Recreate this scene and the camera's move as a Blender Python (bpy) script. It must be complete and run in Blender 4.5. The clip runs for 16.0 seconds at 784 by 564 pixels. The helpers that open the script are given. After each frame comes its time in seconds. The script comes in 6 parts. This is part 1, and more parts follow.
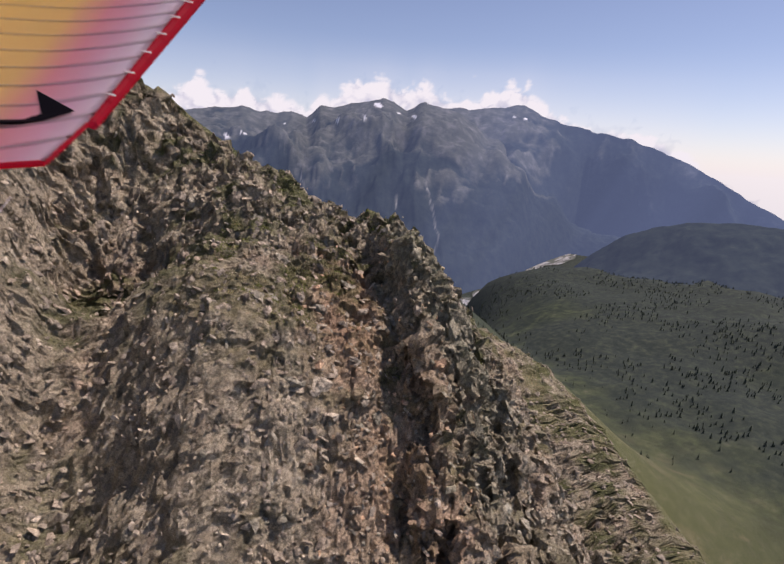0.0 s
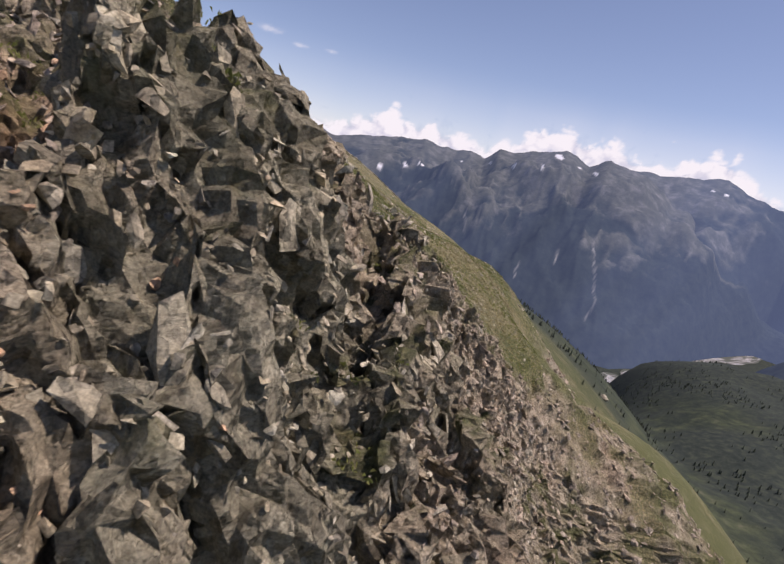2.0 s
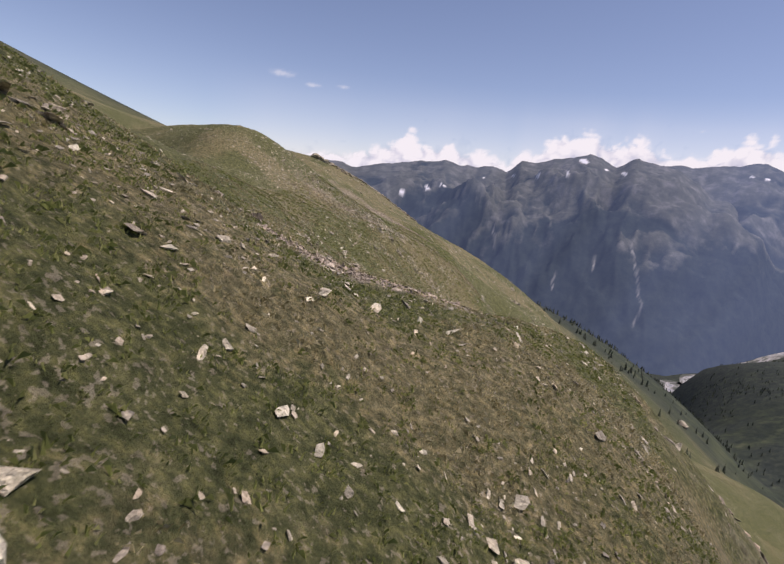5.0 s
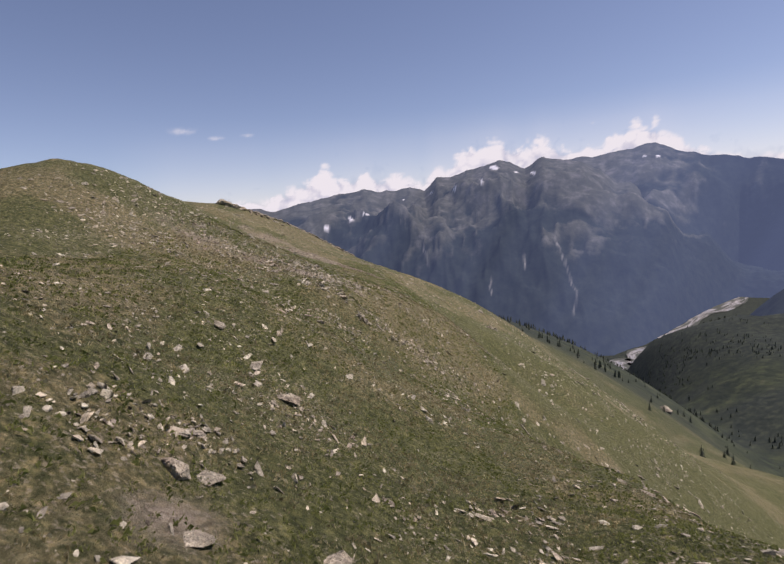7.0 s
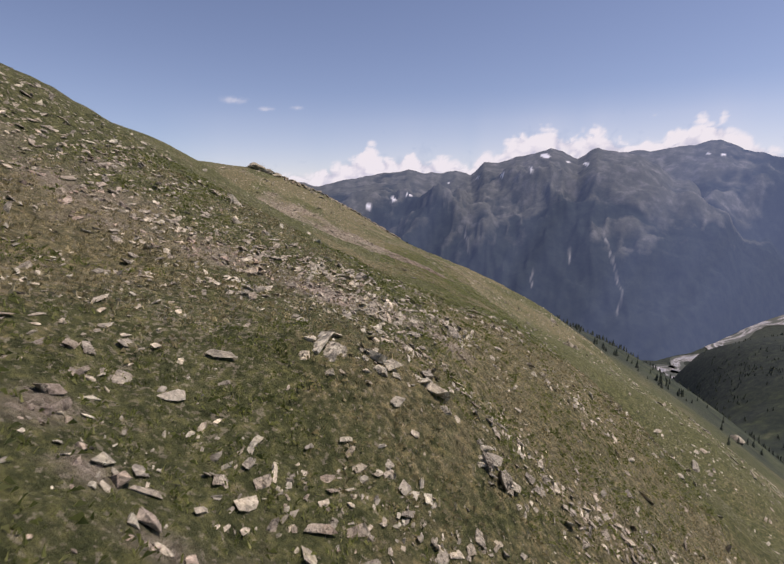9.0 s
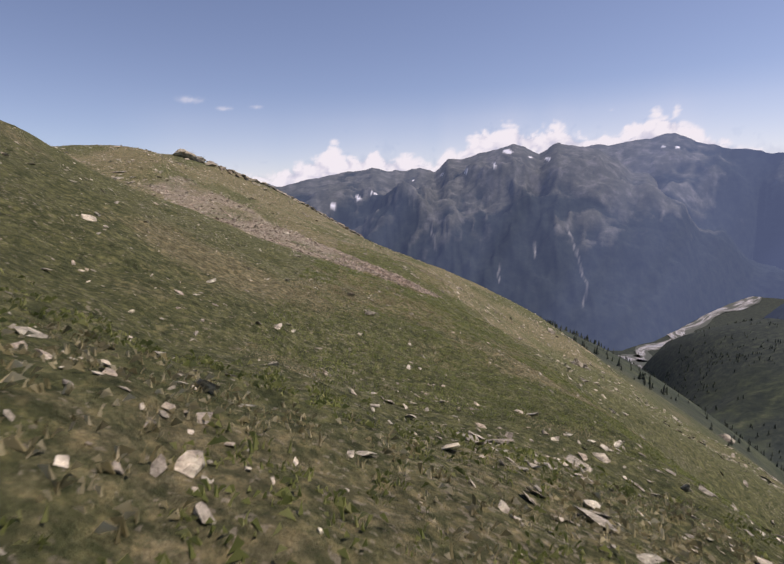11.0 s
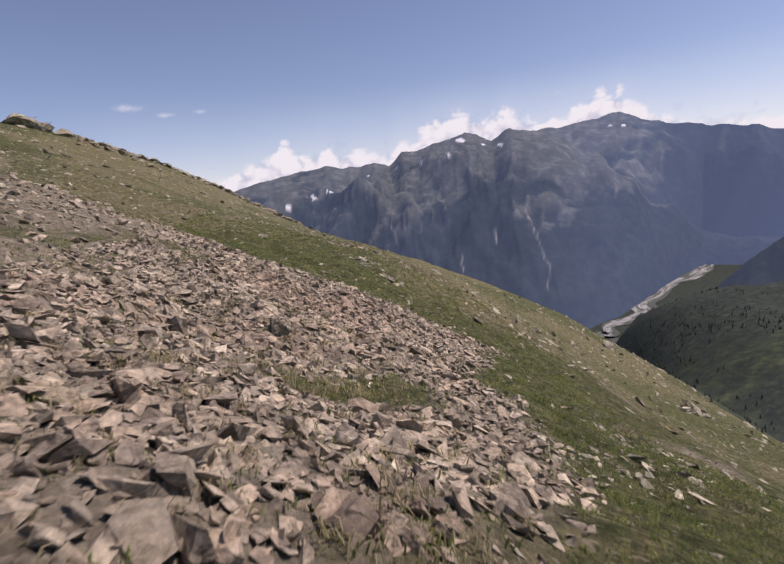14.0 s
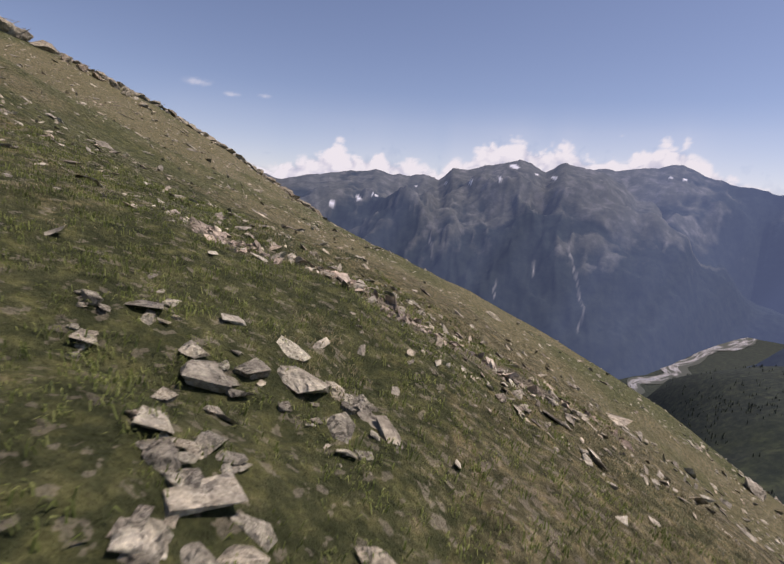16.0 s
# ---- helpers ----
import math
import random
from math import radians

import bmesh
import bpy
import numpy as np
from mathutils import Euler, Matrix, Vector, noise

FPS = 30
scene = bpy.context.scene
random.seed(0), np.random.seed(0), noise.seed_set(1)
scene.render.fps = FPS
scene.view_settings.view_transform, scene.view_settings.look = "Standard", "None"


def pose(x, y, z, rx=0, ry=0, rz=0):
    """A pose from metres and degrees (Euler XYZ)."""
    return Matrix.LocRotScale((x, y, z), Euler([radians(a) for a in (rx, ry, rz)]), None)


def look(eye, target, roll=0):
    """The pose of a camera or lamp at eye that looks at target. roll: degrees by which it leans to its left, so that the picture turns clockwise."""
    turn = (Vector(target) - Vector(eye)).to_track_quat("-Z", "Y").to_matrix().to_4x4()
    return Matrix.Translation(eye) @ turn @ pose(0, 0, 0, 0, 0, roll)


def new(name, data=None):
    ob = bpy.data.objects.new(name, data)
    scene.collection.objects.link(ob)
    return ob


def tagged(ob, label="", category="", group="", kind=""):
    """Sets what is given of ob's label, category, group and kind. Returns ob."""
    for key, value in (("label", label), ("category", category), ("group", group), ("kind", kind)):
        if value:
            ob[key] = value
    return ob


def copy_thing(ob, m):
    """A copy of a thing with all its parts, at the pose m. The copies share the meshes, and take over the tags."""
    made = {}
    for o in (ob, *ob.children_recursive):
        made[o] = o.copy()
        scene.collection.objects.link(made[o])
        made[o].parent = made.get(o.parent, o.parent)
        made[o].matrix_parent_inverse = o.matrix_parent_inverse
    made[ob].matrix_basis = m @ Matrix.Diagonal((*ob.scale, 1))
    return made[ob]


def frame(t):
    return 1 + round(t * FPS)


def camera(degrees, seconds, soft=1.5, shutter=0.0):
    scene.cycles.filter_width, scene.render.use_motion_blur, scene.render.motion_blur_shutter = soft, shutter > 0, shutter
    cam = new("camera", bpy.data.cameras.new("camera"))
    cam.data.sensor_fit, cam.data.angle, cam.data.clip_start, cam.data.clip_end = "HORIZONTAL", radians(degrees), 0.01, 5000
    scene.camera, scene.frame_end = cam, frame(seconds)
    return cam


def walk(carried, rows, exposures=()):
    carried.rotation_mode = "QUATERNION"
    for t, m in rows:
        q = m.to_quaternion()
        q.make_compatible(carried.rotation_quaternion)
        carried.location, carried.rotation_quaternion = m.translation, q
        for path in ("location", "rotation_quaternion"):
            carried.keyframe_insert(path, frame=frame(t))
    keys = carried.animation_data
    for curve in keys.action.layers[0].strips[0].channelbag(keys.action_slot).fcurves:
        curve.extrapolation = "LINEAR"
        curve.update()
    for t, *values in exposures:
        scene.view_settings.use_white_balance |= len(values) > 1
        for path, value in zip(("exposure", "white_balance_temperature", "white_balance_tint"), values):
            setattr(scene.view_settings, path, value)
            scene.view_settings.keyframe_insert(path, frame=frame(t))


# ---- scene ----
cam = camera(75.66, 16.0, 1.5, 0.06)
PATH = [
    (0.0, pose(24.55, 12.26, -13.16, 75.33, -4.10, -17.97)),
    (0.5, pose(29.66, 16.22, -15.42, 70.66, -13.17, -12.98)),
    (1.0, pose(33.82, 20.45, -17.22, 73.84, -15.82, -6.64)),
    (1.5, pose(37.04, 24.71, -18.66, 76.31, -12.78, -3.87)),
    (2.0, pose(39.95, 29.96, -19.77, 76.85, -12.91, 1.26)),
    (2.5, pose(42.02, 36.79, -20.92, 77.68, -13.76, 4.36)),
    (3.0, pose(44.12, 45.49, -21.32, 77.97, -17.42, 7.76)),
    (3.5, pose(45.15, 53.61, -21.65, 79.89, -14.84, 8.34)),
    (4.0, pose(45.75, 62.04, -22.09, 81.65, -11.99, 6.83)),
    (4.2, pose(45.84, 65.27, -22.21, 80.75, -10.62, 6.09)),
    (6.3, pose(44.19, 98.20, -23.82, 78.95, 0.36, -2.09)),
    (6.5, pose(43.66, 102.17, -23.85, 80.76, 1.42, -3.94)),
    (7.0, pose(42.18, 112.18, -24.33, 82.94, 3.97, -4.77)),
    (7.5, pose(40.83, 120.96, -24.69, 82.32, 3.18, -2.71)),
    (8.0, pose(40.03, 129.76, -24.87, 82.27, 3.41, -2.14)),
    (8.5, pose(39.60, 137.35, -25.14, 81.00, 0.71, -1.06)),
    (9.0, pose(39.53, 145.04, -25.37, 81.04, -0.00, -0.03)),
    (9.5, pose(39.80, 152.19, -25.87, 81.00, 0.86, -1.95)),
    (10.0, pose(40.23, 159.73, -26.41, 81.61, 2.56, -3.02)),
    (10.2, pose(40.43, 162.31, -26.60, 80.91, 2.98, -3.57)),
    (12.3, pose(43.44, 196.75, -30.97, 80.90, -1.94, -4.56)),
    (12.5, pose(43.71, 199.67, -31.36, 80.37, -1.83, -4.47)),
    (13.0, pose(44.66, 207.48, -32.55, 79.95, 0.70, -7.05)),
    (13.5, pose(45.32, 214.72, -33.54, 80.59, 2.05, -7.62)),
    (14.0, pose(46.04, 222.11, -34.53, 80.21, 5.49, -8.77)),
    (14.5, pose(46.56, 229.01, -35.31, 80.45, 7.69, -10.00)),
    (15.0, pose(47.35, 236.50, -36.05, 81.09, 11.81, -12.78)),
    (15.5, pose(48.07, 243.27, -36.47, 80.98, 8.69, -12.22)),
    (16.0, pose(49.24, 249.15, -36.75, 81.41, -4.37, -3.83)),
]
walk(cam, PATH, ((0.0, 0.06, 7150, 28), (1.5, 0.12, 7150, 28), (3.5, 0.09, 7150, 28), (6.5, 0.04, 7150, 28), (7.5, -0.1, 7150, 28), (9.0, -0.02, 7150, 28), (12.5, 0.04, 7150, 28), (14.5, -0.02, 7150, 28), (15.5, -0.1, 7150, 28), (16.0, -0.04, 7150, 28)))

# ---- light ----
SUN_AZ, SUN_EL = 94.0, 61.0
world = bpy.data.worlds.new("sky")
scene.world = world
world.use_nodes = True
wn = world.node_tree.nodes
sky_tex = wn.new("ShaderNodeTexSky")
sky_tex.sky_type = "NISHITA"
sky_tex.sun_disc = False
sky_tex.sun_elevation = radians(SUN_EL)
sky_tex.sun_rotation = radians(SUN_AZ)
sky_tex.altitude = 2200
sky_tex.air_density = 1.0
sky_tex.dust_density = 2.3
sky_tex.ozone_density = 1.5
wn["Background"].inputs["Strength"].default_value = 0.122
world.node_tree.links.new(sky_tex.outputs[0], wn["Background"].inputs["Color"])

sun_data = bpy.data.lights.new("sun", "SUN")
sun_data.energy, sun_data.angle, sun_data.color = 4.6, radians(0.6), (1.0, 0.95, 0.87)
sun = new("sun", sun_data)
sa, se = radians(SUN_AZ), radians(SUN_EL)
sun.matrix_world = look((math.sin(sa) * math.cos(se) * 50, math.cos(sa) * math.cos(se) * 50, math.sin(se) * 50), (0, 0, 0))


# ---- noise on arrays ----
def hash3(ix, iy, iz, seed=0):
    """Whole numbers in, floats from 0 to 1 out."""
    n = (ix.astype(np.int64) * 374761393 + iy.astype(np.int64) * 668265263 + iz.astype(np.int64) * 1274126177 + seed * 974711) & 0xFFFFFFFF
    n = ((n ^ (n >> 13)) * 1274126177) & 0xFFFFFFFF
    n = ((n ^ (n >> 16)) * 2246822519) & 0xFFFFFFFF
    return ((n ^ (n >> 15)) & 0xFFFFFF) / float(0x1000000)


def smooth_noise(x, y, seed=0):
    """Value noise from -1 to 1."""
    ix, iy = np.floor(x), np.floor(y)
    fx, fy = x - ix, y - iy
    fx, fy = fx * fx * fx * (fx * (fx * 6 - 15) + 10), fy * fy * fy * (fy * (fy * 6 - 15) + 10)
    z = np.zeros_like(ix)
    a, b = hash3(ix, iy, z, seed), hash3(ix + 1, iy, z, seed)
    c, d = hash3(ix, iy + 1, z, seed), hash3(ix + 1, iy + 1, z, seed)
    return 2 * ((a * (1 - fx) + b * fx) * (1 - fy) + (c * (1 - fx) + d * fx) * fy) - 1


def fbm(x, y, octaves=4, seed=0, ridged=False):
    total, amp = np.zeros_like(x), 0.5
    for o in range(octaves):
        n = smooth_noise(x * 2 ** o + 17.3 * o, y * 2 ** o - 9.1 * o, seed + o)
        total += amp * ((1 - 2 * np.abs(n)) if ridged else n)
        amp *= 0.5
    return total


def blocks(p, size, stretch, seed):
    """Blocky rock: each jittered cell is one facet, pushed out and tilted. p: n x 3. Returns the push in units of size, and a value per cell."""
    q = p @ stretch / size
    base = np.floor(q)
    best = np.full(len(q), 1e9)
    near = np.zeros_like(q)
    cell = np.zeros_like(q)
    for i in (-1, 0, 1):
        for j in (-1, 0, 1):
            for k in (-1, 0, 1):
                c = base + (i, j, k)
                s = c + 0.15 + 0.7 * np.stack([hash3(c[:, 0], c[:, 1], c[:, 2], seed + a) for a in (1, 2, 3)], 1)
                d = np.abs(q - s).sum(1) * 0.5 + np.linalg.norm(q - s, axis=1) * 0.5
                closer = d < best
                best[closer], near[closer], cell[closer] = d[closer], s[closer], c[closer]
    tilt = np.stack([hash3(cell[:, 0], cell[:, 1], cell[:, 2], seed + a) - 0.5 for a in (5, 6, 7)], 1)
    lift = hash3(cell[:, 0], cell[:, 1], cell[:, 2], seed + 9)
    return lift - 0.5 + 1.1 * ((q - near) * tilt).sum(1), lift


# ---- the lie of the land ----
def softplus(a):
    return np.logaddexp(0, a)


def sigmoid(a):
    return 1 / (1 + np.exp(-np.clip(a, -40, 40)))


# swells and hollows of the mountainside: x, y, height, by radius
FLANKS = ((900, 900, -37.0), (750, 750, -24.0), (600, 900, 59.3), (600, 750, 29.9), (750, 900, -3.9), (750, 600, -42.7), (900, 600, -55.8), (750, 450, -37.6), (900, 750, -50.4), (600, 600, -7.9), (900, 450, -40.6))
SHOULDERS = ((500, 600, -5.8), (500, 500, -5.8), (500, 400, -6.2), (-200, 500, -11.6), (500, 300, -4.7), (400, 400, -15.1))
BROAD = ((300, 350, -24.1), (450, 500, -3.2), (450, 400, -3.8), (400, 350, -5.2), (350, 250, -3.7), (450, 350, -3.2), (350, 300, -8.0), (300, 250, -9.8))
SWELLS = ((-150, 300, -21.9), (250, 250, -0.8), (450, 350, -1.9), (500, 400, -1.5), (500, 350, -1.6), (500, 450, -0.9))
KNOLLS = ((32, 72, 8.4), (-16, 192, 12.5), (8, 360, 12.8), (-40, 216, -23.3), (-40, 144, -43.0), (-40, 336, 3.9), (8, 288, 1.1), (104, 312, 3.6), (104, 240, 0.9), (8, 120, -5.5), (56, 312, 4.2), (104, 168, -5.5), (104, 120, -7.7), (104, 96, -1.0), (-40, 384, 9.9))
HUMPS = ((60, 270, 7.0), (60, 138, -7.9), (36, 282, 1.9), (36, 186, -1.3), (0, 282, 5.9), (72, 270, -5.8), (0, 222, 3.3), (48, 282, -3.9), (60, 210, 1.6), (12, 246, -0.5), (12, 150, -11.3), (60, 186, 4.3))
BANKS = ((24, 222, -1.3), (24, 174, -1.1), (72, 246, -3.8), (60, 126, 15.8), (36, 150, 5.3), (12, 150, 14.6))
RIBS = ((46, 66, -2.7), (28, 72, -9.5), (16, 24, -12.9), (64, 84, 4.2), (34, 66, -6.0), (22, 84, -6.3), (52, 96, 3.2), (46, 90, -1.8), (64, 96, -4.3), (64, 72, -5.6), (16, 72, -13.8), (22, 72, 8.7), (16, 66, -14.0), (22, 66, 11.8), (22, 96, 1.4))
CRAGS = ((24, 36, 1.3), (40, 52, 2.6), (36, 40, 6.0), (20, 44, -4.3), (44, 60, -4.6), (28, 28, -12.2), (44, 24, 6.6), (16, 36, -17.4), (16, 60, 3.4), (16, 48, -14.2), (28, 40, -6.7), (48, 48, 5.0), (52, 60, -6.8), (24, 60, -4.6), (24, 24, 5.7), (44, 44, -4.1), (40, 32, -2.9), (20, 32, -6.6), (32, 56, -4.2))
SPUR_STEPS = ((47, 54, -4.0), (27, 39, 1.7), (42, 74, 1.4), (47, 59, -15.8), (47, 49, -2.8), (52, 49, -4.4), (37, 49, -2.3), (42, 79, -1.2), (27, 79, 1.3), (42, 49, 1.8), (42, 54, 3.1), (37, 54, 0.9), (22, 49, -1.0), (52, 54, -2.6), (47, 44, 9.3), (52, 44, -1.4), (42, 44, -2.1), (18, 36, 4.5), (22, 35, 2.5))
SPUR_BACKS = ((60, 85, -0.7), (60, 49, -4.1), (51, 49, -6.2), (51, 58, 8.3), (60, 58, -7.6), (42, 58, -1.4), (42, 49, 2.8))
TURF_STEPS = ((44, 152, -1.3), (28, 144, 1.2), (44, 184, 0.9), (44, 128, -3.0), (60, 144, 3.8), (60, 160, -2.9), (28, 176, 0.3), (28, 160, -0.5), (44, 168, 0.4), (28, 128, 1.4), (60, 168, 0.6), (-11, 340, 2.0))
TURF_SWELLS = ((36, 148, 1.9), (44, 172, 1.4), (68, 196, -9.5), (28, 172, 1.4), (52, 188, 2.3), (60, 156, 1.1), (44, 132, 2.9), (20, 180, -0.4), (36, 228, -0.5), (36, 164, -1.1), (28, 140, 0.5), (36, 140, -2.3), (44, 188, -2.6), (52, 140, -1.3), (28, 148, 0.6), (68, 172, -0.4), (44, 148, 0.9), (20, 148, -0.7))
TURF_BACKS = ((46, 202, -0.4), (74, 202, 3.0))
LEDGES = ((39.0, 160.3, 1.75), (35.8, 154, -0.9), (40.2, 155, -0.6), (36.3, 137.2, -0.7), (45.2, 139, -0.6))
LOWER_STEPS = ((144, 308, -3.1), (144, 276, -12.9), (112, 180, 9.9), (176, 308, -12.2), (80, 180, -3.9), (144, 244, -5.8), (144, 340, 3.7), (176, 276, 3.3), (112, 244, 1.8), (176, 340, -16.7))
LOWER_BACKS = ((180, 300, 4.2), (180, 360, 3.2), (180, 240, 11.6), (120, 240, -2.0), (120, 300, -1.2))
FORMS = (
    ((250, 250), FLANKS),
    ((130, 130), SHOULDERS),
    ((90, 90), BROAD),
    ((60, 60), SWELLS),
    ((30, 30), KNOLLS),
    ((14, 14), HUMPS),
    ((10, 20), BANKS),
    ((7, 7), RIBS),
    ((4.5, 4.5), CRAGS),
    ((5, 5), SPUR_STEPS),
    ((10, 10), SPUR_BACKS),
    ((8, 8), TURF_STEPS),
    ((8, 8), TURF_SWELLS),
    ((14, 14), TURF_BACKS),
    ((3, 3), LEDGES),
    ((32, 32), LOWER_STEPS),
    ((60, 60), LOWER_BACKS),
)


def hillside(x, y):
    """The height of the near mountainside, without its roughness."""
    z = -22.061 - 0.37337 * (x - 45) - 0.11710 * (y - 140) - 0.7968 * softplus((39.1 - y) / 4) - 3.7769 * softplus((47.1 - y) / 8)
    z = z - 319.4 * sigmoid((x - 108) / 26) * sigmoid((150 - y) / 40) + 148.6 * sigmoid((x - 75) / 12) * sigmoid((110 - y) / 25)
    z = z - 50.3 * sigmoid((x - 60) / 8) * sigmoid((78 - y) / 12)
    for (rx, ry), group in FORMS:
        for cx, cy, height in group:
            z = z + height * np.exp(-0.5 * (((x - cx) / rx) ** 2 + ((y - cy) / ry) ** 2))
    return z


def near_land(x, y):
    z = hillside(x, y)
    z = z - 0.5 * 60 * softplus((x - 480) / 60)
    away = np.hypot(x - 60, y - 170)
    return z - 0.8 * 100 * softplus((away - 800) / 100)


CREST_WOOD = ((16, -700), (26, -560), (30.4, -392), (32.2, -345), (34.5, -310), (37.2, -280), (41, -262), (46, -250), (57, -230), (75, -215), (100, -240), (140, -320), (180, -420))


def land(x, y):
    """The height of the whole ground sheet."""
    dx, dy = x - 40, y - 100
    d = np.hypot(dx, dy)
    az = np.degrees(np.arctan2(dx, dy))
    wavy = 26 * fbm(x / 210, y / 210, 4, 31) + 9 * fbm(x / 60, y / 60, 3, 37)
    wood = np.interp(az, *zip(*CREST_WOOD)) + wavy
    dw = 1300 + 120 * np.sin(np.radians(az * 5))
    wood = wood - np.where(d < dw, 0.05 * (dw - d), 0.55 * (d - dw))
    wood = np.where(az < 0, -900, wood)
    far = np.maximum(wood, -660 + 2 * fbm(x / 150, y / 150, 3, 41))
    near = near_land(x, y)
    k = 14.0
    return np.where(near - far > 60, near, np.where(far - near > 60, far, k * np.logaddexp(near / k, far / k)))


# ---- materials ----
def node_material(name):
    mat = bpy.data.materials.new(name)
    mat.use_nodes = True
    nt = mat.node_tree
    return mat, nt, nt.nodes["Principled BSDF"]


def tex_noise(nt, scale, detail=6, rough=0.6, vec=None, stretch=None):
    n = nt.nodes.new("ShaderNodeTexNoise")
    n.inputs["Scale"].default_value, n.inputs["Detail"].default_value, n.inputs["Roughness"].default_value = scale, detail, rough
    if vec is None:
        vec = nt.nodes.new("ShaderNodeTexCoord").outputs["Object"]
    if stretch:
        m = nt.nodes.new("ShaderNodeMapping")
        m.inputs["Scale"].default_value = stretch
        nt.links.new(vec, m.inputs[0])
        vec = m.outputs[0]
    nt.links.new(vec, n.inputs["Vector"])
    return n.outputs[0]


def ramp(nt, value, stops):
    r = nt.nodes.new("ShaderNodeValToRGB")
    e = r.color_ramp.elements
    while len(e) < len(stops):
        e.new(0.5)
    for el, (pos, col) in zip(e, stops):
        el.position = pos
        el.color = (*col, 1) if len(col) == 3 else col
    nt.links.new(value, r.inputs[0])
    return r.outputs[0]


def mix(nt, fac, a, b, kind="MIX"):
    m = nt.nodes.new("ShaderNodeMix")
    m.data_type, m.blend_type = "RGBA", kind
    for sock, v in ((m.inputs[0], fac), (m.inputs[6], a), (m.inputs[7], b)):
        if isinstance(v, (int, float)):
            sock.default_value = v
        elif isinstance(v, tuple):
            sock.default_value = (*v, 1)
        else:
            nt.links.new(v, sock)
    return m.outputs[2]


def calc(nt, op, a, b=0.0, clamp=False):
    m = nt.nodes.new("ShaderNodeMath")
    m.operation, m.use_clamp = op, clamp
    for sock, v in ((m.inputs[0], a), (m.inputs[1], b)):
        if isinstance(v, (int, float)):
            sock.default_value = v
        else:
            nt.links.new(v, sock)
    return m.outputs[0]


def attribute(nt, name):
    a = nt.nodes.new("ShaderNodeAttribute")
    a.attribute_name = name
    return a.outputs["Fac"]


def bump(nt, bsdf, height, strength, distance, normal=None):
    b = nt.nodes.new("ShaderNodeBump")
    b.inputs["Strength"].default_value, b.inputs["Distance"].default_value = strength, distance
    nt.links.new(height, b.inputs["Height"])
    if normal is not None:
        nt.links.new(normal, b.inputs["Normal"])
    nt.links.new(b.outputs[0], bsdf.inputs["Normal"])
    return b.outputs[0]


def layers(nt, vec=None):
    """Thin uneven beds of the schist, across the dip of the rock."""
    if vec is None:
        vec = nt.nodes.new("ShaderNodeTexCoord").outputs["Object"]
    turn = nt.nodes.new("ShaderNodeMapping")
    turn.inputs["Rotation"].default_value = (radians(-16), radians(20), radians(12))
    nt.links.new(vec, turn.inputs[0])
    return tex_noise(nt, 1.0, 5, 0.6, turn.outputs[0], (1.0, 1.4, 3.6))


def facets(nt, scale, vec=None):
    """Chipped faces of broken rock: a flat, tilted facet in each cell. Returns the relief in metres and a tone per facet."""
    if vec is None:
        vec = nt.nodes.new("ShaderNodeTexCoord").outputs["Object"]
    long = nt.nodes.new("ShaderNodeMapping")
    long.inputs["Rotation"].default_value = (radians(-16), radians(20), radians(12))
    long.inputs["Scale"].default_value = (1.0, 1.25, 0.7)
    nt.links.new(vec, long.inputs[0])
    cells = nt.nodes.new("ShaderNodeTexVoronoi")
    cells.inputs["Scale"].default_value = scale
    nt.links.new(long.outputs[0], cells.inputs["Vector"])
    off, lean, dot = (nt.nodes.new("ShaderNodeVectorMath") for _ in range(3))
    off.operation, lean.operation, dot.operation = "SUBTRACT", "SUBTRACT", "DOT_PRODUCT"
    nt.links.new(long.outputs[0], off.inputs[0])
    nt.links.new(cells.outputs["Position"], off.inputs[1])
    nt.links.new(cells.outputs["Color"], lean.inputs[0])
    lean.inputs[1].default_value = (0.5, 0.5, 0.5)
    nt.links.new(off.outputs[0], dot.inputs[0])
    nt.links.new(lean.outputs[0], dot.inputs[1])
    tone = nt.nodes.new("ShaderNodeSeparateColor")
    nt.links.new(cells.outputs["Color"], tone.inputs[0])
    relief = calc(nt, "ADD", calc(nt, "MULTIPLY", dot.outputs["Value"], 1.7), calc(nt, "MULTIPLY", tone.outputs[0], 0.22 / scale))
    return relief, tone.outputs[1]


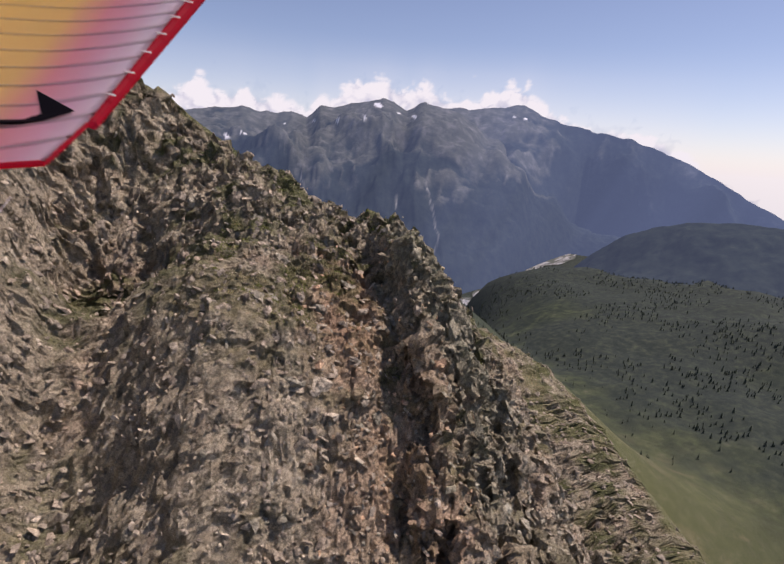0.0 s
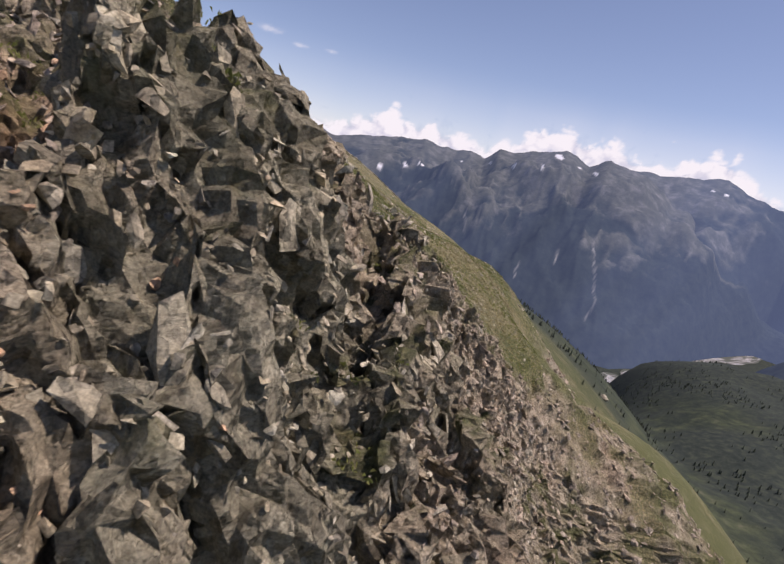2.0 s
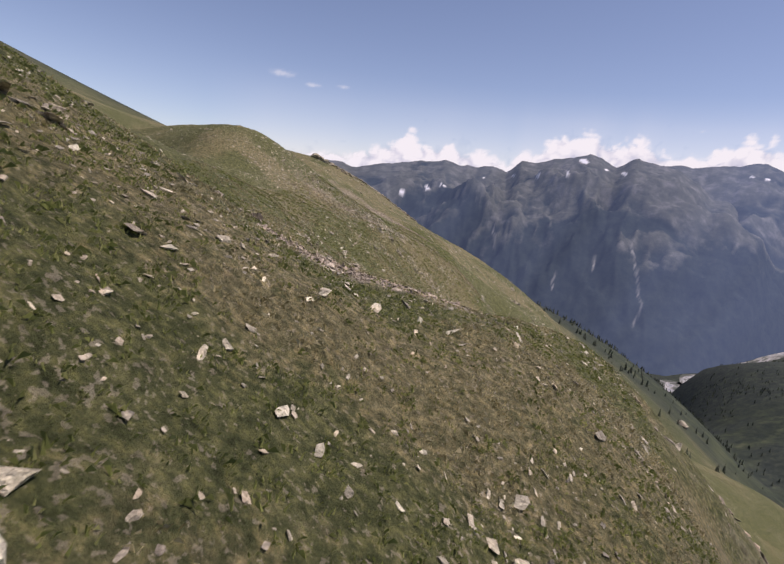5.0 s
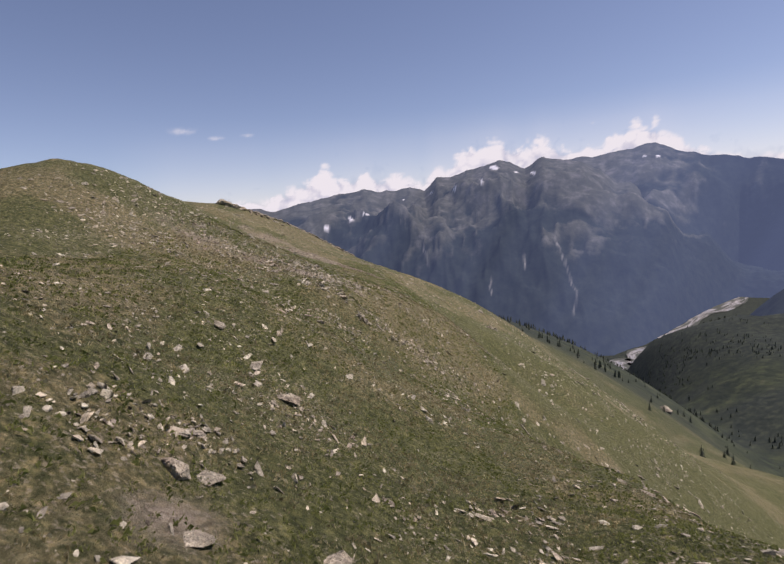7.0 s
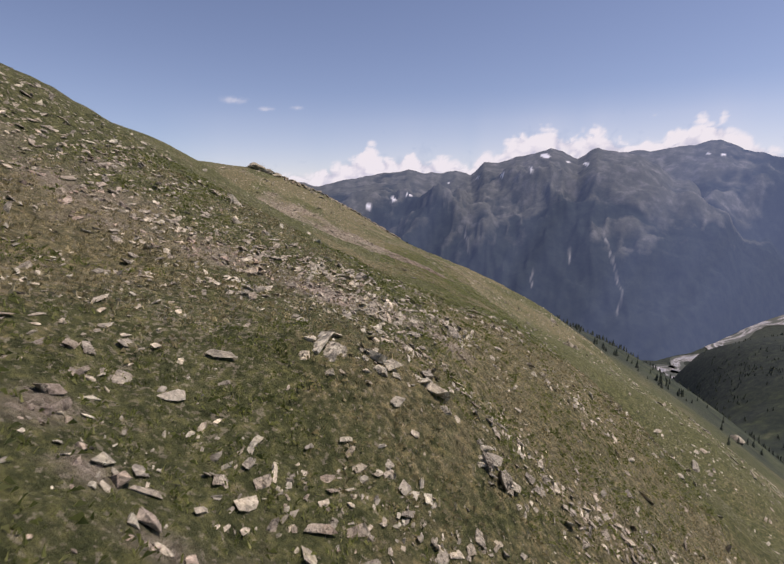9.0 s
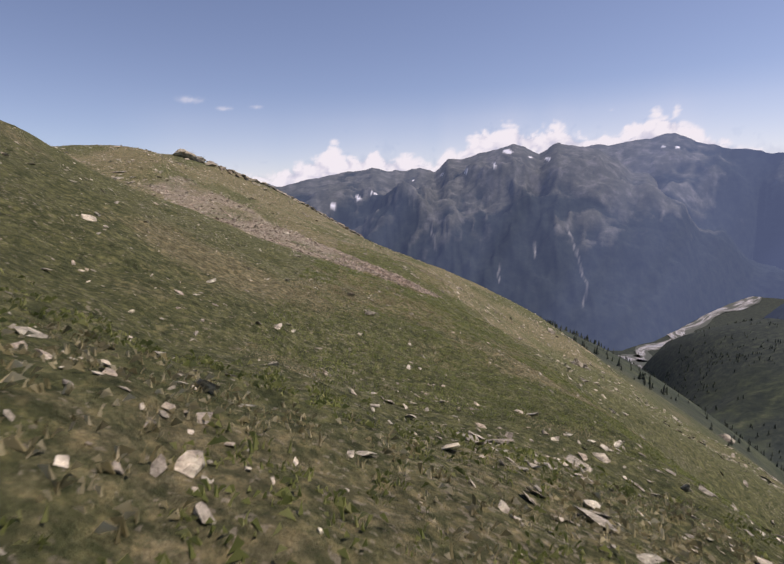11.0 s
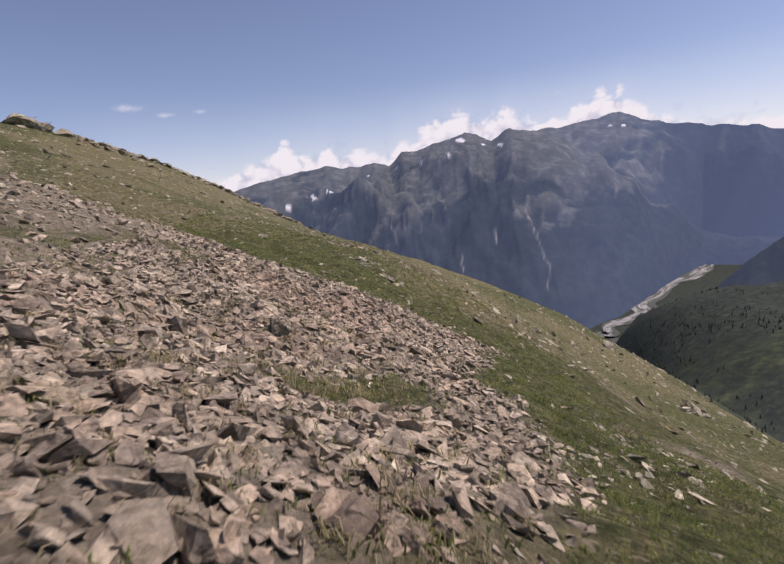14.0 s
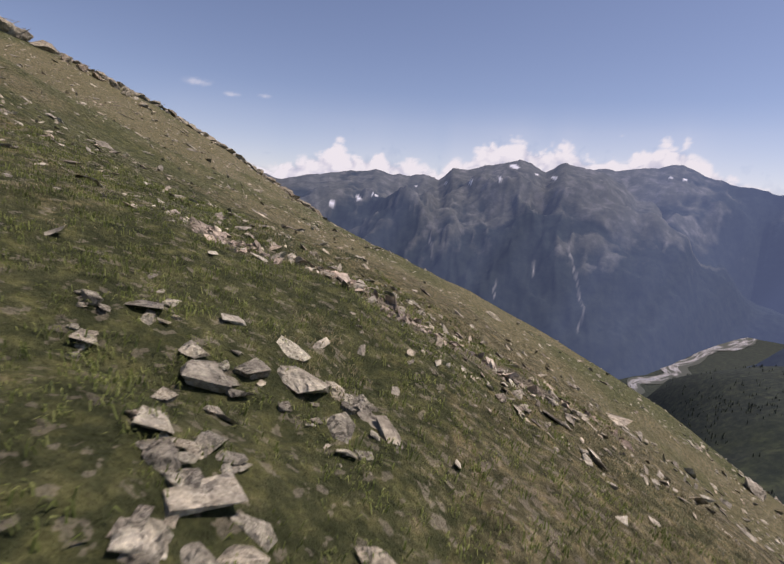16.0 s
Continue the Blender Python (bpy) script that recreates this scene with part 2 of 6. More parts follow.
def rock_colour(nt, vec=None):
    """Grey-brown schist with rusty and pale lichen stains."""
    base = ramp(nt, tex_noise(nt, 0.9, 8, 0.65, vec), [(0.25, (0.165, 0.15, 0.12)), (0.45, (0.32, 0.298, 0.24)), (0.6, (0.45, 0.42, 0.345)), (0.8, (0.61, 0.575, 0.475))])
    rust = ramp(nt, tex_noise(nt, 0.16, 5, 0.6, vec), [(0.52, (0, 0, 0)), (0.66, (1, 1, 1))])
    base = mix(nt, calc(nt, "MULTIPLY", rust, 0.35), base, (0.32, 0.22, 0.165))
    lichen = ramp(nt, tex_noise(nt, 2.7, 6, 0.7, vec), [(0.56, (0, 0, 0)), (0.68, (1, 1, 1))])
    base = mix(nt, calc(nt, "MULTIPLY", lichen, 0.35), base, (0.47, 0.47, 0.36))
    moss = ramp(nt, tex_noise(nt, 0.5, 7, 0.7, vec), [(0.58, (0, 0, 0)), (0.7, (1, 1, 1))])
    base = mix(nt, calc(nt, "MULTIPLY", moss, 0.5), base, (0.20, 0.19, 0.105))
    fine = ramp(nt, tex_noise(nt, 14, 6, 0.7, vec), [(0.3, (0.5, 0.5, 0.5)), (0.7, (1.3, 1.3, 1.3))])
    base = mix(nt, 1.0, base, fine, "MULTIPLY")
    if vec is None:
        vec = nt.nodes.new("ShaderNodeTexCoord").outputs["Object"]
    bent = nt.nodes.new("ShaderNodeVectorMath")
    bent.operation = "MULTIPLY_ADD"
    bent.inputs[1].default_value = (0.5, 0.5, 0.5)
    wave = nt.nodes.new("ShaderNodeTexNoise")
    wave.inputs["Scale"].default_value, wave.inputs["Detail"].default_value = 2.4, 5
    nt.links.new(vec, wave.inputs["Vector"])
    nt.links.new(wave.outputs["Color"], bent.inputs[0])
    nt.links.new(vec, bent.inputs[2])
    joints = nt.nodes.new("ShaderNodeTexVoronoi")
    joints.feature = "DISTANCE_TO_EDGE"
    joints.inputs["Scale"].default_value = 2.6
    nt.links.new(bent.outputs[0], joints.inputs["Vector"])
    cracks = ramp(nt, joints.outputs["Distance"], [(0.0, (0.30, 0.29, 0.28)), (0.035, (0.72, 0.71, 0.70)), (0.09, (1, 1, 1))])
    base = mix(nt, 0.3, base, cracks, "MULTIPLY")
    base = mix(nt, 1.0, base, (1.19, 1.12, 1.05), "MULTIPLY")
    chips = ramp(nt, facets(nt, 3.4, vec)[1], [(0.0, (0.72, 0.71, 0.71)), (0.5, (1, 1, 1)), (1.0, (1.22, 1.2, 1.16))])
    base = mix(nt, 0.8, base, chips, "MULTIPLY")
    seams = ramp(nt, layers(nt, vec), [(0.30, (0.62, 0.61, 0.61)), (0.42, (1, 1, 1)), (0.7, (1.1, 1.09, 1.07))])
    return mix(nt, 1.0, base, seams, "MULTIPLY")


def make_ground():
    mat, nt, bsdf = node_material("mountain_ground")
    rock, scree, wood, dry = (attribute(nt, n) for n in ("rock", "scree", "wood", "dry"))
    green = ramp(nt, tex_noise(nt, 1.6, 8, 0.7), [(0.3, (0.031, 0.041, 0.016)), (0.5, (0.074, 0.086, 0.036)), (0.7, (0.126, 0.134, 0.064))])
    straw = ramp(nt, tex_noise(nt, 2.3, 8, 0.7), [(0.3, (0.070, 0.067, 0.034)), (0.55, (0.145, 0.137, 0.076)), (0.75, (0.26, 0.24, 0.15))])
    patch = mix(nt, 0.5, tex_noise(nt, 0.55, 8, 0.75), tex_noise(nt, 2.1, 7, 0.75))
    patch = calc(nt, "ADD", patch, calc(nt, "MULTIPLY", calc(nt, "SUBTRACT", dry, 0.5), 0.5))
    turf = mix(nt, ramp(nt, patch, [(0.44, (0, 0, 0)), (0.57, (0.9, 0.9, 0.9))]), green, straw)
    soil = ramp(nt, tex_noise(nt, 5, 6, 0.7), [(0.3, (0.10, 0.078, 0.058)), (0.7, (0.24, 0.20, 0.155))])
    bare = ramp(nt, tex_noise(nt, 0.8, 9, 0.75), [(0.60, (0, 0, 0)), (0.68, (1, 1, 1))])
    turf = mix(nt, calc(nt, "MULTIPLY", bare, 0.45), turf, soil)
    pebbles = calc(nt, "ADD", tex_noise(nt, 6.5, 3, 0.55), calc(nt, "MULTIPLY", calc(nt, "SUBTRACT", tex_noise(nt, 0.13, 4, 0.6), 0.5), 0.35))
    pebbles = ramp(nt, pebbles, [(0.60, (0, 0, 0)), (0.63, (1, 1, 1))])
    tufts = ramp(nt, tex_noise(nt, 4.2, 4, 0.6), [(0.34, (0.52, 0.56, 0.5)), (0.5, (1, 1, 1)), (0.66, (1.75, 1.6, 1.5))])
    turf = mix(nt, 1.0, turf, tufts, "MULTIPLY")
    turf = mix(nt, calc(nt, "MULTIPLY", pebbles, 0.35), turf, ramp(nt, tex_noise(nt, 0.9, 3), [(0.35, (0.30, 0.26, 0.21)), (0.65, (0.50, 0.45, 0.37))]))
    stones = nt.nodes.new("ShaderNodeTexVoronoi")
    stones.inputs["Scale"].default_value, stones.inputs["Randomness"].default_value = 7.0, 1.0
    nt.links.new(nt.nodes.new("ShaderNodeTexCoord").outputs["Object"], stones.inputs["Vector"])
    rubble = ramp(nt, stones.outputs["Color"], [(0.0, (0.13, 0.112, 0.09)), (0.5, (0.28, 0.25, 0.20)), (1.0, (0.45, 0.41, 0.34))])
    rubble = mix(nt, 0.18, rubble, soil)
    blades = ramp(nt, tex_noise(nt, 22, 5, 0.75), [(0.32, (0.62, 0.62, 0.60)), (0.5, (1, 1, 1)), (0.68, (1.4, 1.36, 1.3))])
    turf = mix(nt, 0.9, turf, blades, "MULTIPLY")
    rubble = mix(nt, 0.8, rubble, blades, "MULTIPLY")
    colour = mix(nt, scree, turf, rubble)
    bare_rock = mix(nt, attribute(nt, "slate"), rock_colour(nt), (0.70, 0.76, 0.75), "MULTIPLY")
    bare_rock = mix(nt, attribute(nt, "rust"), bare_rock, (1.02, 0.81, 0.73), "MULTIPLY")
    colour = mix(nt, rock, colour, bare_rock)
    trees = ramp(nt, tex_noise(nt, 0.09, 9, 0.75), [(0.3, (0.012, 0.019, 0.019)), (0.5, (0.026, 0.036, 0.031)), (0.62, (0.046, 0.058, 0.042)), (0.78, (0.09, 0.10, 0.066))])
    meadow = ramp(nt, tex_noise(nt, 0.035, 9, 0.75), [(0.38, (0.014, 0.022, 0.019)), (0.5, (0.030, 0.042, 0.028)), (0.58, (0.050, 0.064, 0.036)), (0.68, (0.10, 0.105, 0.072))])
    colour = mix(nt, attribute(nt, "valley"), colour, meadow)
    colour = mix(nt, wood, colour, trees)
    nt.links.new(colour, bsdf.inputs["Base Color"])
    bsdf.inputs["Roughness"].default_value = 0.92
    bsdf.inputs["Specular IOR Level"].default_value = 0.15
    n0 = bump(nt, bsdf, tex_noise(nt, 26, 5, 0.75), 0.8, 0.045)
    n1 = bump(nt, bsdf, tex_noise(nt, 7, 8, 0.75), 0.9, 0.10, n0)
    n2 = bump(nt, bsdf, tex_noise(nt, 1.4, 8, 0.75), 0.75, 0.40, n1)
    n3 = bump(nt, bsdf, calc(nt, "MULTIPLY", facets(nt, 8.0)[0], rock), 0.9, 1.0, n2)
    n4 = bump(nt, bsdf, calc(nt, "MULTIPLY", facets(nt, 3.4)[0], rock), 1.0, 1.0, n3)
    bump(nt, bsdf, calc(nt, "MULTIPLY", layers(nt), rock), 0.6, 0.3, n4)
    return mat


def make_stone(name, tint=(1, 1, 1), size=1.0, vary=1.0):
    mat, nt, bsdf = node_material(name)
    vec = nt.nodes.new("ShaderNodeTexCoord").outputs["Object"]
    geo = nt.nodes.new("ShaderNodeNewGeometry")
    info = nt.nodes.new("ShaderNodeObjectInfo")
    place = nt.nodes.new("ShaderNodeVectorMath")
    place.operation = "ADD"
    larger = nt.nodes.new("ShaderNodeVectorMath")
    larger.operation = "SCALE"
    larger.inputs["Scale"].default_value = size
    nt.links.new(vec, larger.inputs[0])
    nt.links.new(larger.outputs[0], place.inputs[0])
    nt.links.new(info.outputs["Location"], place.inputs[1])
    col = rock_colour(nt, place.outputs[0])
    rnd = calc(nt, "FRACT", calc(nt, "ADD", info.outputs["Random"], geo.outputs["Random Per Island"]))
    each = ramp(nt, rnd, [(0.0, (0.60, 0.58, 0.57)), (0.5, (1.0, 0.98, 0.95)), (0.8, (1.12, 1.03, 0.96)), (1.0, (1.3, 1.29, 1.25))])
    col = mix(nt, vary, col, each, "MULTIPLY")
    col = mix(nt, 1.0, col, tint, "MULTIPLY")
    nt.links.new(col, bsdf.inputs["Base Color"])
    bsdf.inputs["Roughness"].default_value = 0.85
    bsdf.inputs["Specular IOR Level"].default_value = 0.25
    n1 = bump(nt, bsdf, tex_noise(nt, 18, 7, 0.7, place.outputs[0]), 0.6, 0.03)
    n2 = bump(nt, bsdf, tex_noise(nt, 3.2, 6, 0.65, place.outputs[0]), 0.6, 0.10, n1)
    n3 = bump(nt, bsdf, facets(nt, 5.5, place.outputs[0])[0], 0.7, 1.0, n2)
    bump(nt, bsdf, layers(nt, place.outputs[0]), 0.6, 0.16, n3)
    return mat


MAT_GROUND = make_ground()
MAT_STONE = make_stone("schist", (0.81, 0.835, 0.91))
MAT_PALE = make_stone("pale_schist", (0.99, 1.12, 1.20))
MAT_GREY = make_stone("grey_schist", (0.86, 0.97, 1.05))
MAT_BLOCK = make_stone("weathered_schist", (0.76, 0.83, 0.88), 1.9, 0.5)
MAT_FACE = make_stone("jointed_schist", (0.82, 0.88, 0.93), 1.0, 0.5)
MAT_FACE_DARK = make_stone("jointed_dark_schist", (0.74, 0.80, 0.80), 1.0, 0.5)
MAT_SLATE = make_stone("dark_schist", (0.76, 0.82, 0.82))
MAT_DARK_BLOCK = make_stone("dark_weathered_schist", (0.66, 0.72, 0.72), 1.9, 0.5)
MAT_RUST = make_stone("rusty_schist", (1.08, 0.88, 0.80))


# ---- the ground sheet ----
def lines(lo, hi, step, reach_lo, reach_hi, grow=1.035):
    out = list(np.arange(lo, hi + 1e-6, step))
    s, v = step, out[-1]
    while v < reach_hi:
        s = min(s * grow, 60)
        v += s
        out.append(v)
    s, v, low = step, out[0], []
    while v > reach_lo:
        s = min(s * grow, 120)
        v -= s
        low.append(v)
    return np.array(low[::-1] + out)


def grid_mesh(name, px, py, pz, shade=None):
    """A sheet from arrays of shape rows x columns."""
    r, c = px.shape
    me = bpy.data.meshes.new(name)
    me.vertices.add(r * c)
    me.vertices.foreach_set("co", np.stack([px, py, pz], -1).astype(np.float32).ravel())
    i = (np.arange(r - 1)[:, None] * c + np.arange(c - 1)[None, :]).ravel()
    quads = np.stack([i, i + 1, i + c + 1, i + c], 1).astype(np.int32)
    me.loops.add(quads.size)
    me.loops.foreach_set("vertex_index", quads.ravel())
    me.polygons.add(len(quads))
    me.polygons.foreach_set("loop_start", np.arange(len(quads), dtype=np.int32) * 4)
    me.polygons.foreach_set("use_smooth", np.zeros(len(quads), bool) if shade is None else shade.ravel())
    me.update(calc_edges=True)
    return me


def put_values(me, name, values):
    a = me.attributes.new(name, "FLOAT", "POINT")
    a.data.foreach_set("value", values.astype(np.float32).ravel())


def bell(x, y, cx, cy, r, ry=None):
    return np.exp(-0.5 * (((x - cx) / r) ** 2 + ((y - cy) / (ry or r)) ** 2))


def rockiness(x, y):
    """Where bare rock breaks through: the spur, its gullies and the crags behind it."""
    rough = 0.55 * fbm(x / 9, y / 9, 4, 51) + 0.45 * fbm(x / 2.2, y / 2.2, 3, 55)
    spur = sigmoid((54 + 0.85 * np.maximum(x - 39, 0) + 0.05 * np.minimum(x - 36, 0) - y) / 2.6) * sigmoid((88 - x) / 10)
    crag = 1.0 * bell(x, y, 34, 65.5, 3.0, 3.6) + 0.9 * bell(x, y, 38.6, 61.3, 2.4, 2.4) + 1.0 * bell(x, y, 32, 74.5, 2.2, 1.8) + 0.9 * bell(x, y, 30, 71.2, 2.4, 1.8)
    crag = crag + 1.0 * bell(x, y, 40.6, 71.3, 1.9, 3.0) + 1.15 * bell(x, y, 43.6, 70, 2.2, 2.0) + 1.15 * bell(x, y, 46.8, 71.8, 2.4, 1.8) + 1.15 * bell(x, y, 50.5, 73.5, 3.4, 2.2) + 0.6 * bell(x, y, 36.3, 69.6, 1.5, 1.2) + 0.8 * bell(x, y, 38.6, 72.0, 2.0, 2.2) + 0.7 * bell(x, y, 42.2, 72.4, 1.8, 1.4) + 0.6 * bell(x, y, 35.8, 74.8, 1.8, 1.8) + 0.5 * bell(x, y, 66, 88, 9, 9)
    crag = crag + 1.0 * bell(x, y, 19.5, 54.5, 4, 3) + 0.85 * bell(x, y, 132, 259, 10, 8) + 0.7 * bell(x, y, 116, 236, 8, 7)
    foot = 71.0 + 0.62 * np.logaddexp(0, x - 50.0)
    crag = crag + 1.25 * sigmoid((foot + 3.5 - y) / 1.5) * sigmoid((y - foot + 16) / 4) * sigmoid((x - 44) / 2) * sigmoid((96 - x) / 5) + 0.55 * bell(x, y, 39, 60, 5, 5)
    for cx, cy, rx, ry in ((64, 186, 3.5, 1.6), (72, 183, 3, 1.5), (80, 191, 3, 2), (94, 215, 4, 2.5), (104, 226, 4, 2.5), (128, 244, 5, 3), (151, 268, 6, 4), (58, 163, 2.5, 1.2)):
        crag = crag + 0.75 * bell(x, y, cx, cy, rx, ry)
    turf = 0.25 * bell(x, y, 24, 46, 5, 5) + 0.35 * bell(x, y, 29, 36, 3, 4) + 0.5 * bell(x, y, 37.3, 66.8, 1.3, 1.6) + 0.6 * bell(x, y, 40.3, 66.2, 1.0, 2.2) + 0.7 * bell(x, y, 43.3, 47.5, 1.6, 3) + 0.5 * bell(x, y, 39.8, 46.5, 2, 2)
    v = 1.5 * spur + crag - turf + 1.15 * rough - 0.52
    return np.clip(v * 2.4, 0, 1)


SCREE_EDGE = ((28, 231.6), (37.2, 228.1), (40.4, 226.0), (42.8, 225.4), (44.9, 223.9), (47.5, 225.7), (48.4, 227.1), (49.3, 229.7), (49.2, 234), (51, 237.4), (52.6, 240.6), (50.6, 242.0), (49, 244.0), (47.2, 244.4), (44.8, 244.8), (42.8, 245.4), (40, 250), (35.2, 251), (28.1, 255.6), (23, 266), (10, 270), (9, 255), (20, 242))
# turf that has grown over the scree
SCREE_GAPS = ((42.6, 230.2, 1.5, 0.9), (45.0, 229.9, 1.3, 1.0), (46.8, 231.2, 1.0, 1.2), (44.0, 236.5, 1.2, 0.8), (40.0, 234.0, 2.0, 1.0))


def inside_by(x, y, edge):
    """How far x, y lie inside a closed outline (negative outside)."""
    near, odd = np.full(x.shape, 1e9), np.zeros(x.shape, bool)
    for (ax, ay), (bx, by) in zip(edge, edge[1:] + edge[:1]):
        t = np.clip(((x - ax) * (bx - ax) + (y - ay) * (by - ay)) / ((bx - ax) ** 2 + (by - ay) ** 2), 0, 1)
        near = np.minimum(near, np.hypot(x - ax - t * (bx - ax), y - ay - t * (by - ay)))
        if ay != by:
            odd ^= ((ay > y) != (by > y)) & (x < (bx - ax) * (y - ay) / (by - ay) + ax)
    return np.where(odd, near, -near)


def screeness(x, y):
    rough = 0.6 * fbm(x / 7, y / 7, 4, 61) + 0.4 * fbm(x / 1.6, y / 1.6, 3, 65)
    v = np.zeros_like(x)
    for cx, cy, rx, ry, amount in SCREE:
        v = v + amount * bell(x, y, cx, cy, rx, ry)
    v = np.clip((v + 0.5 * rough - 0.45) * 3, 0, 1)
    main = inside_by(x, y, SCREE_EDGE)
    for cx, cy, rx, ry in SCREE_GAPS:
        main = main - 3.2 * bell(x, y, cx, cy, rx, ry)
    return np.maximum(v, np.clip(0.5 + (main + 0.9 * rough) * 1.1, 0, 1) * np.clip(1.0 + 0.6 * sigmoid((x - 41.5) / 0.8) + 2.6 * rough, 0.15, 1) * (1 - 0.35 * sigmoid((37.5 - x) / 1.5)))


# smaller fields of loose stones: x, y, half widths, amount
SCREE = ((42, 102, 4, 3.5, 1.3), (46.8, 110.5, 1.5, 0.9, 1.0), (39.2, 109, 1.2, 0.7, 0.7), (47, 105.5, 3, 2.5, 1.0), (37, 166.6, 1.4, 1.0, 0.62), (40, 167, 1.6, 0.8, 0.58), (42.6, 167.5, 1.2, 1, 0.6), (37.5, 123.5, 1.3, 1.3, 0.7),
         (57, 152, 3, 2, 0.7), (33.2, 153.6, 0.5, 0.6, 0.6), (34.6, 152.5, 0.4, 0.5, 0.6), (36.1, 152.1, 0.5, 0.35, 0.55), (37.5, 152.2, 0.6, 0.4, 0.65), (26, 168, 4, 5, 0.62), (33, 166.5, 3, 2, 0.55),
         (57, 235, 2.5, 1, 0.7), (60, 243.8, 1.5, 1, 0.7), (49.6, 258, 1.7, 0.5, 0.62), (52.3, 257.4, 1.1, 0.4, 0.62), (55, 259.3, 1.4, 0.5, 0.62), (46.9, 257.6, 0.8, 0.4, 0.55), (34, 62, 4, 4, 0.7), (66, 103, 7, 8, 0.42), (74, 112, 6, 8, 0.40))

gx = lines(16, 60, 0.33, -4900, 4900, 1.065)
gy = lines(25, 78, 0.24, -3500, 4900, 1.065)
gy = np.concatenate([gy[gy < 78], lines(78, 262, 0.66, 77.9, 4950, 1.065)])
# a finer sheet over the bare rock of the spur
gx = np.unique(np.round(np.concatenate([gx[(gx < 26) | (gx > 54)], np.arange(26, 54.01, 0.15)]), 3))
gy = np.unique(np.round(np.concatenate([gy[(gy < 30) | (gy > 76)], np.arange(30, 60, 0.12), np.arange(60, 76.01, 0.17)]), 3))
X, Y = np.meshgrid(gx, gy)
Z = land(X, Y)
near_by = np.exp(-np.maximum(0, np.hypot(np.maximum(0, np.abs(X - 40) - 45), np.maximum(0, np.abs(Y - 140) - 160)) - 5) / 90)
ROCK, SCR = rockiness(X, Y), screeness(X, Y)
calm = 1 - 0.6 * ROCK
Z += near_by * calm * (0.9 * fbm(X / 14, Y / 14, 3, 71) + 0.30 * fbm(X / 3.1, Y / 3.1, 3, 75) + 0.16 * fbm(X / 0.9, Y / 0.9, 2, 79))
Z -= 0.9 * bell(X, Y, 56.5, 121.5, 7, 6)
# the gully and the upright wall of the buttress beside it
along = sigmoid((Y - 29) / 1.5) * sigmoid((46.5 - Y) / 1.2)
Z += along * (2.2 * (sigmoid((X - 34.2 + 0.16 * (Y - 38)) / 0.15) - 0.5) * np.exp(-((X - 34.2) / 5.0) ** 2) - 1.2 * bell(X, Y, 32.8, 38, 0.9, 7))
along = sigmoid((Y - 33) / 1.5) * sigmoid((52 - Y) / 1.5)
Z += along * 2.0 * (sigmoid((X - 40.6 + 0.1 * (Y - 42)) / 0.15) - 0.5) * np.exp(-((X - 40.6) / 3.5) ** 2)
# the upright wall of the crags across the head of the spur
foot = 71.0 + 0.62 * softplus(X - 50.0) + 0.7 * smooth_noise(X / 2.3, X * 0, 145)
Z += 3.3 * sigmoid((X - 39.8) / 0.6) * sigmoid((61 - X) / 1.5) * (sigmoid((Y - foot) / 0.42) - 0.5) * np.exp(-((Y - foot) / 4.5) ** 2)
dist = np.hypot(X - 40, Y - 100)
WOOD = np.clip((fbm(X / 190, Y / 190, 5, 91) * 1.5 + 0.5 * fbm(X / 40, Y / 40, 3, 92) + (dist - 600) / 800 + 0.5) * 4, 0, 1) * sigmoid((dist - 420) / 60)
WOOD = np.maximum(WOOD, sigmoid((dist - 1500) / 120))
# terraces of the bare rock: steep risers that face back and down the spur
warp = 1.3 * fbm(X / 4, Y / 4, 3, 141)
QUIET = 1 - 0.6 * sigmoid((33.0 - X) / 0.9) * sigmoid((47 - Y) / 3)
for q, high in (((Y + 0.35 * X) / 2.7 + warp, 0.9), ((X - 0.3 * Y) / 3.3 + 0.8 * warp, 1.4), ((Y - 0.1 * X) / 1.15 + 1.4 * warp, 0.38)):
    part_of = q - np.floor(q)
    Z += high * (1 - 0.45 * sigmoid((Y - 60) / 2)) * QUIET * ROCK * (X > 0) * (X < 98) * (Y < 112) * (sigmoid((part_of - 0.86) / 0.035) - part_of)
# the deep crack in the crag
Z -= 2.6 * bell(X, Y, 41.2, 70.2, 0.45, 2.2) + 1.6 * bell(X, Y, 33.6, 75.4, 0.8, 0.5)
# push the rock out along its slope, in blocks
nzx, nzy = np.gradient(Z, gx, axis=1), np.gradient(Z, gy, axis=0)
length = np.sqrt(1 + nzx ** 2 + nzy ** 2)
N = np.stack([-nzx / length, -nzy / length, 1 / length], -1)
pick = (ROCK > 0.02) & (X > 0) & (X < 98) & (Y > 5) & (Y < 116)
PTS = np.stack([X, Y, Z], -1)
p = PTS[pick]
strata = np.array(((0.8, 0.5, 0.1), (-0.45, 0.85, 0.3), (0.1, -0.22, 0.42)))
b1, _ = blocks(p, 2.3, strata, 101)
b2, _ = blocks(p, 0.95, strata, 131)
b3, _ = blocks(p, 0.45, strata, 151)
b4, _ = blocks(p, 0.24, strata, 191)
tame = 1 - 0.15 * sigmoid((p[:, 1] - 64) / 3)
push = (0.8 * b1 + 0.62 * b2 + 0.46 * b3 + 0.26 * b4) * np.minimum(1, ROCK[pick] * 1.4) * tame * QUIET[pick]
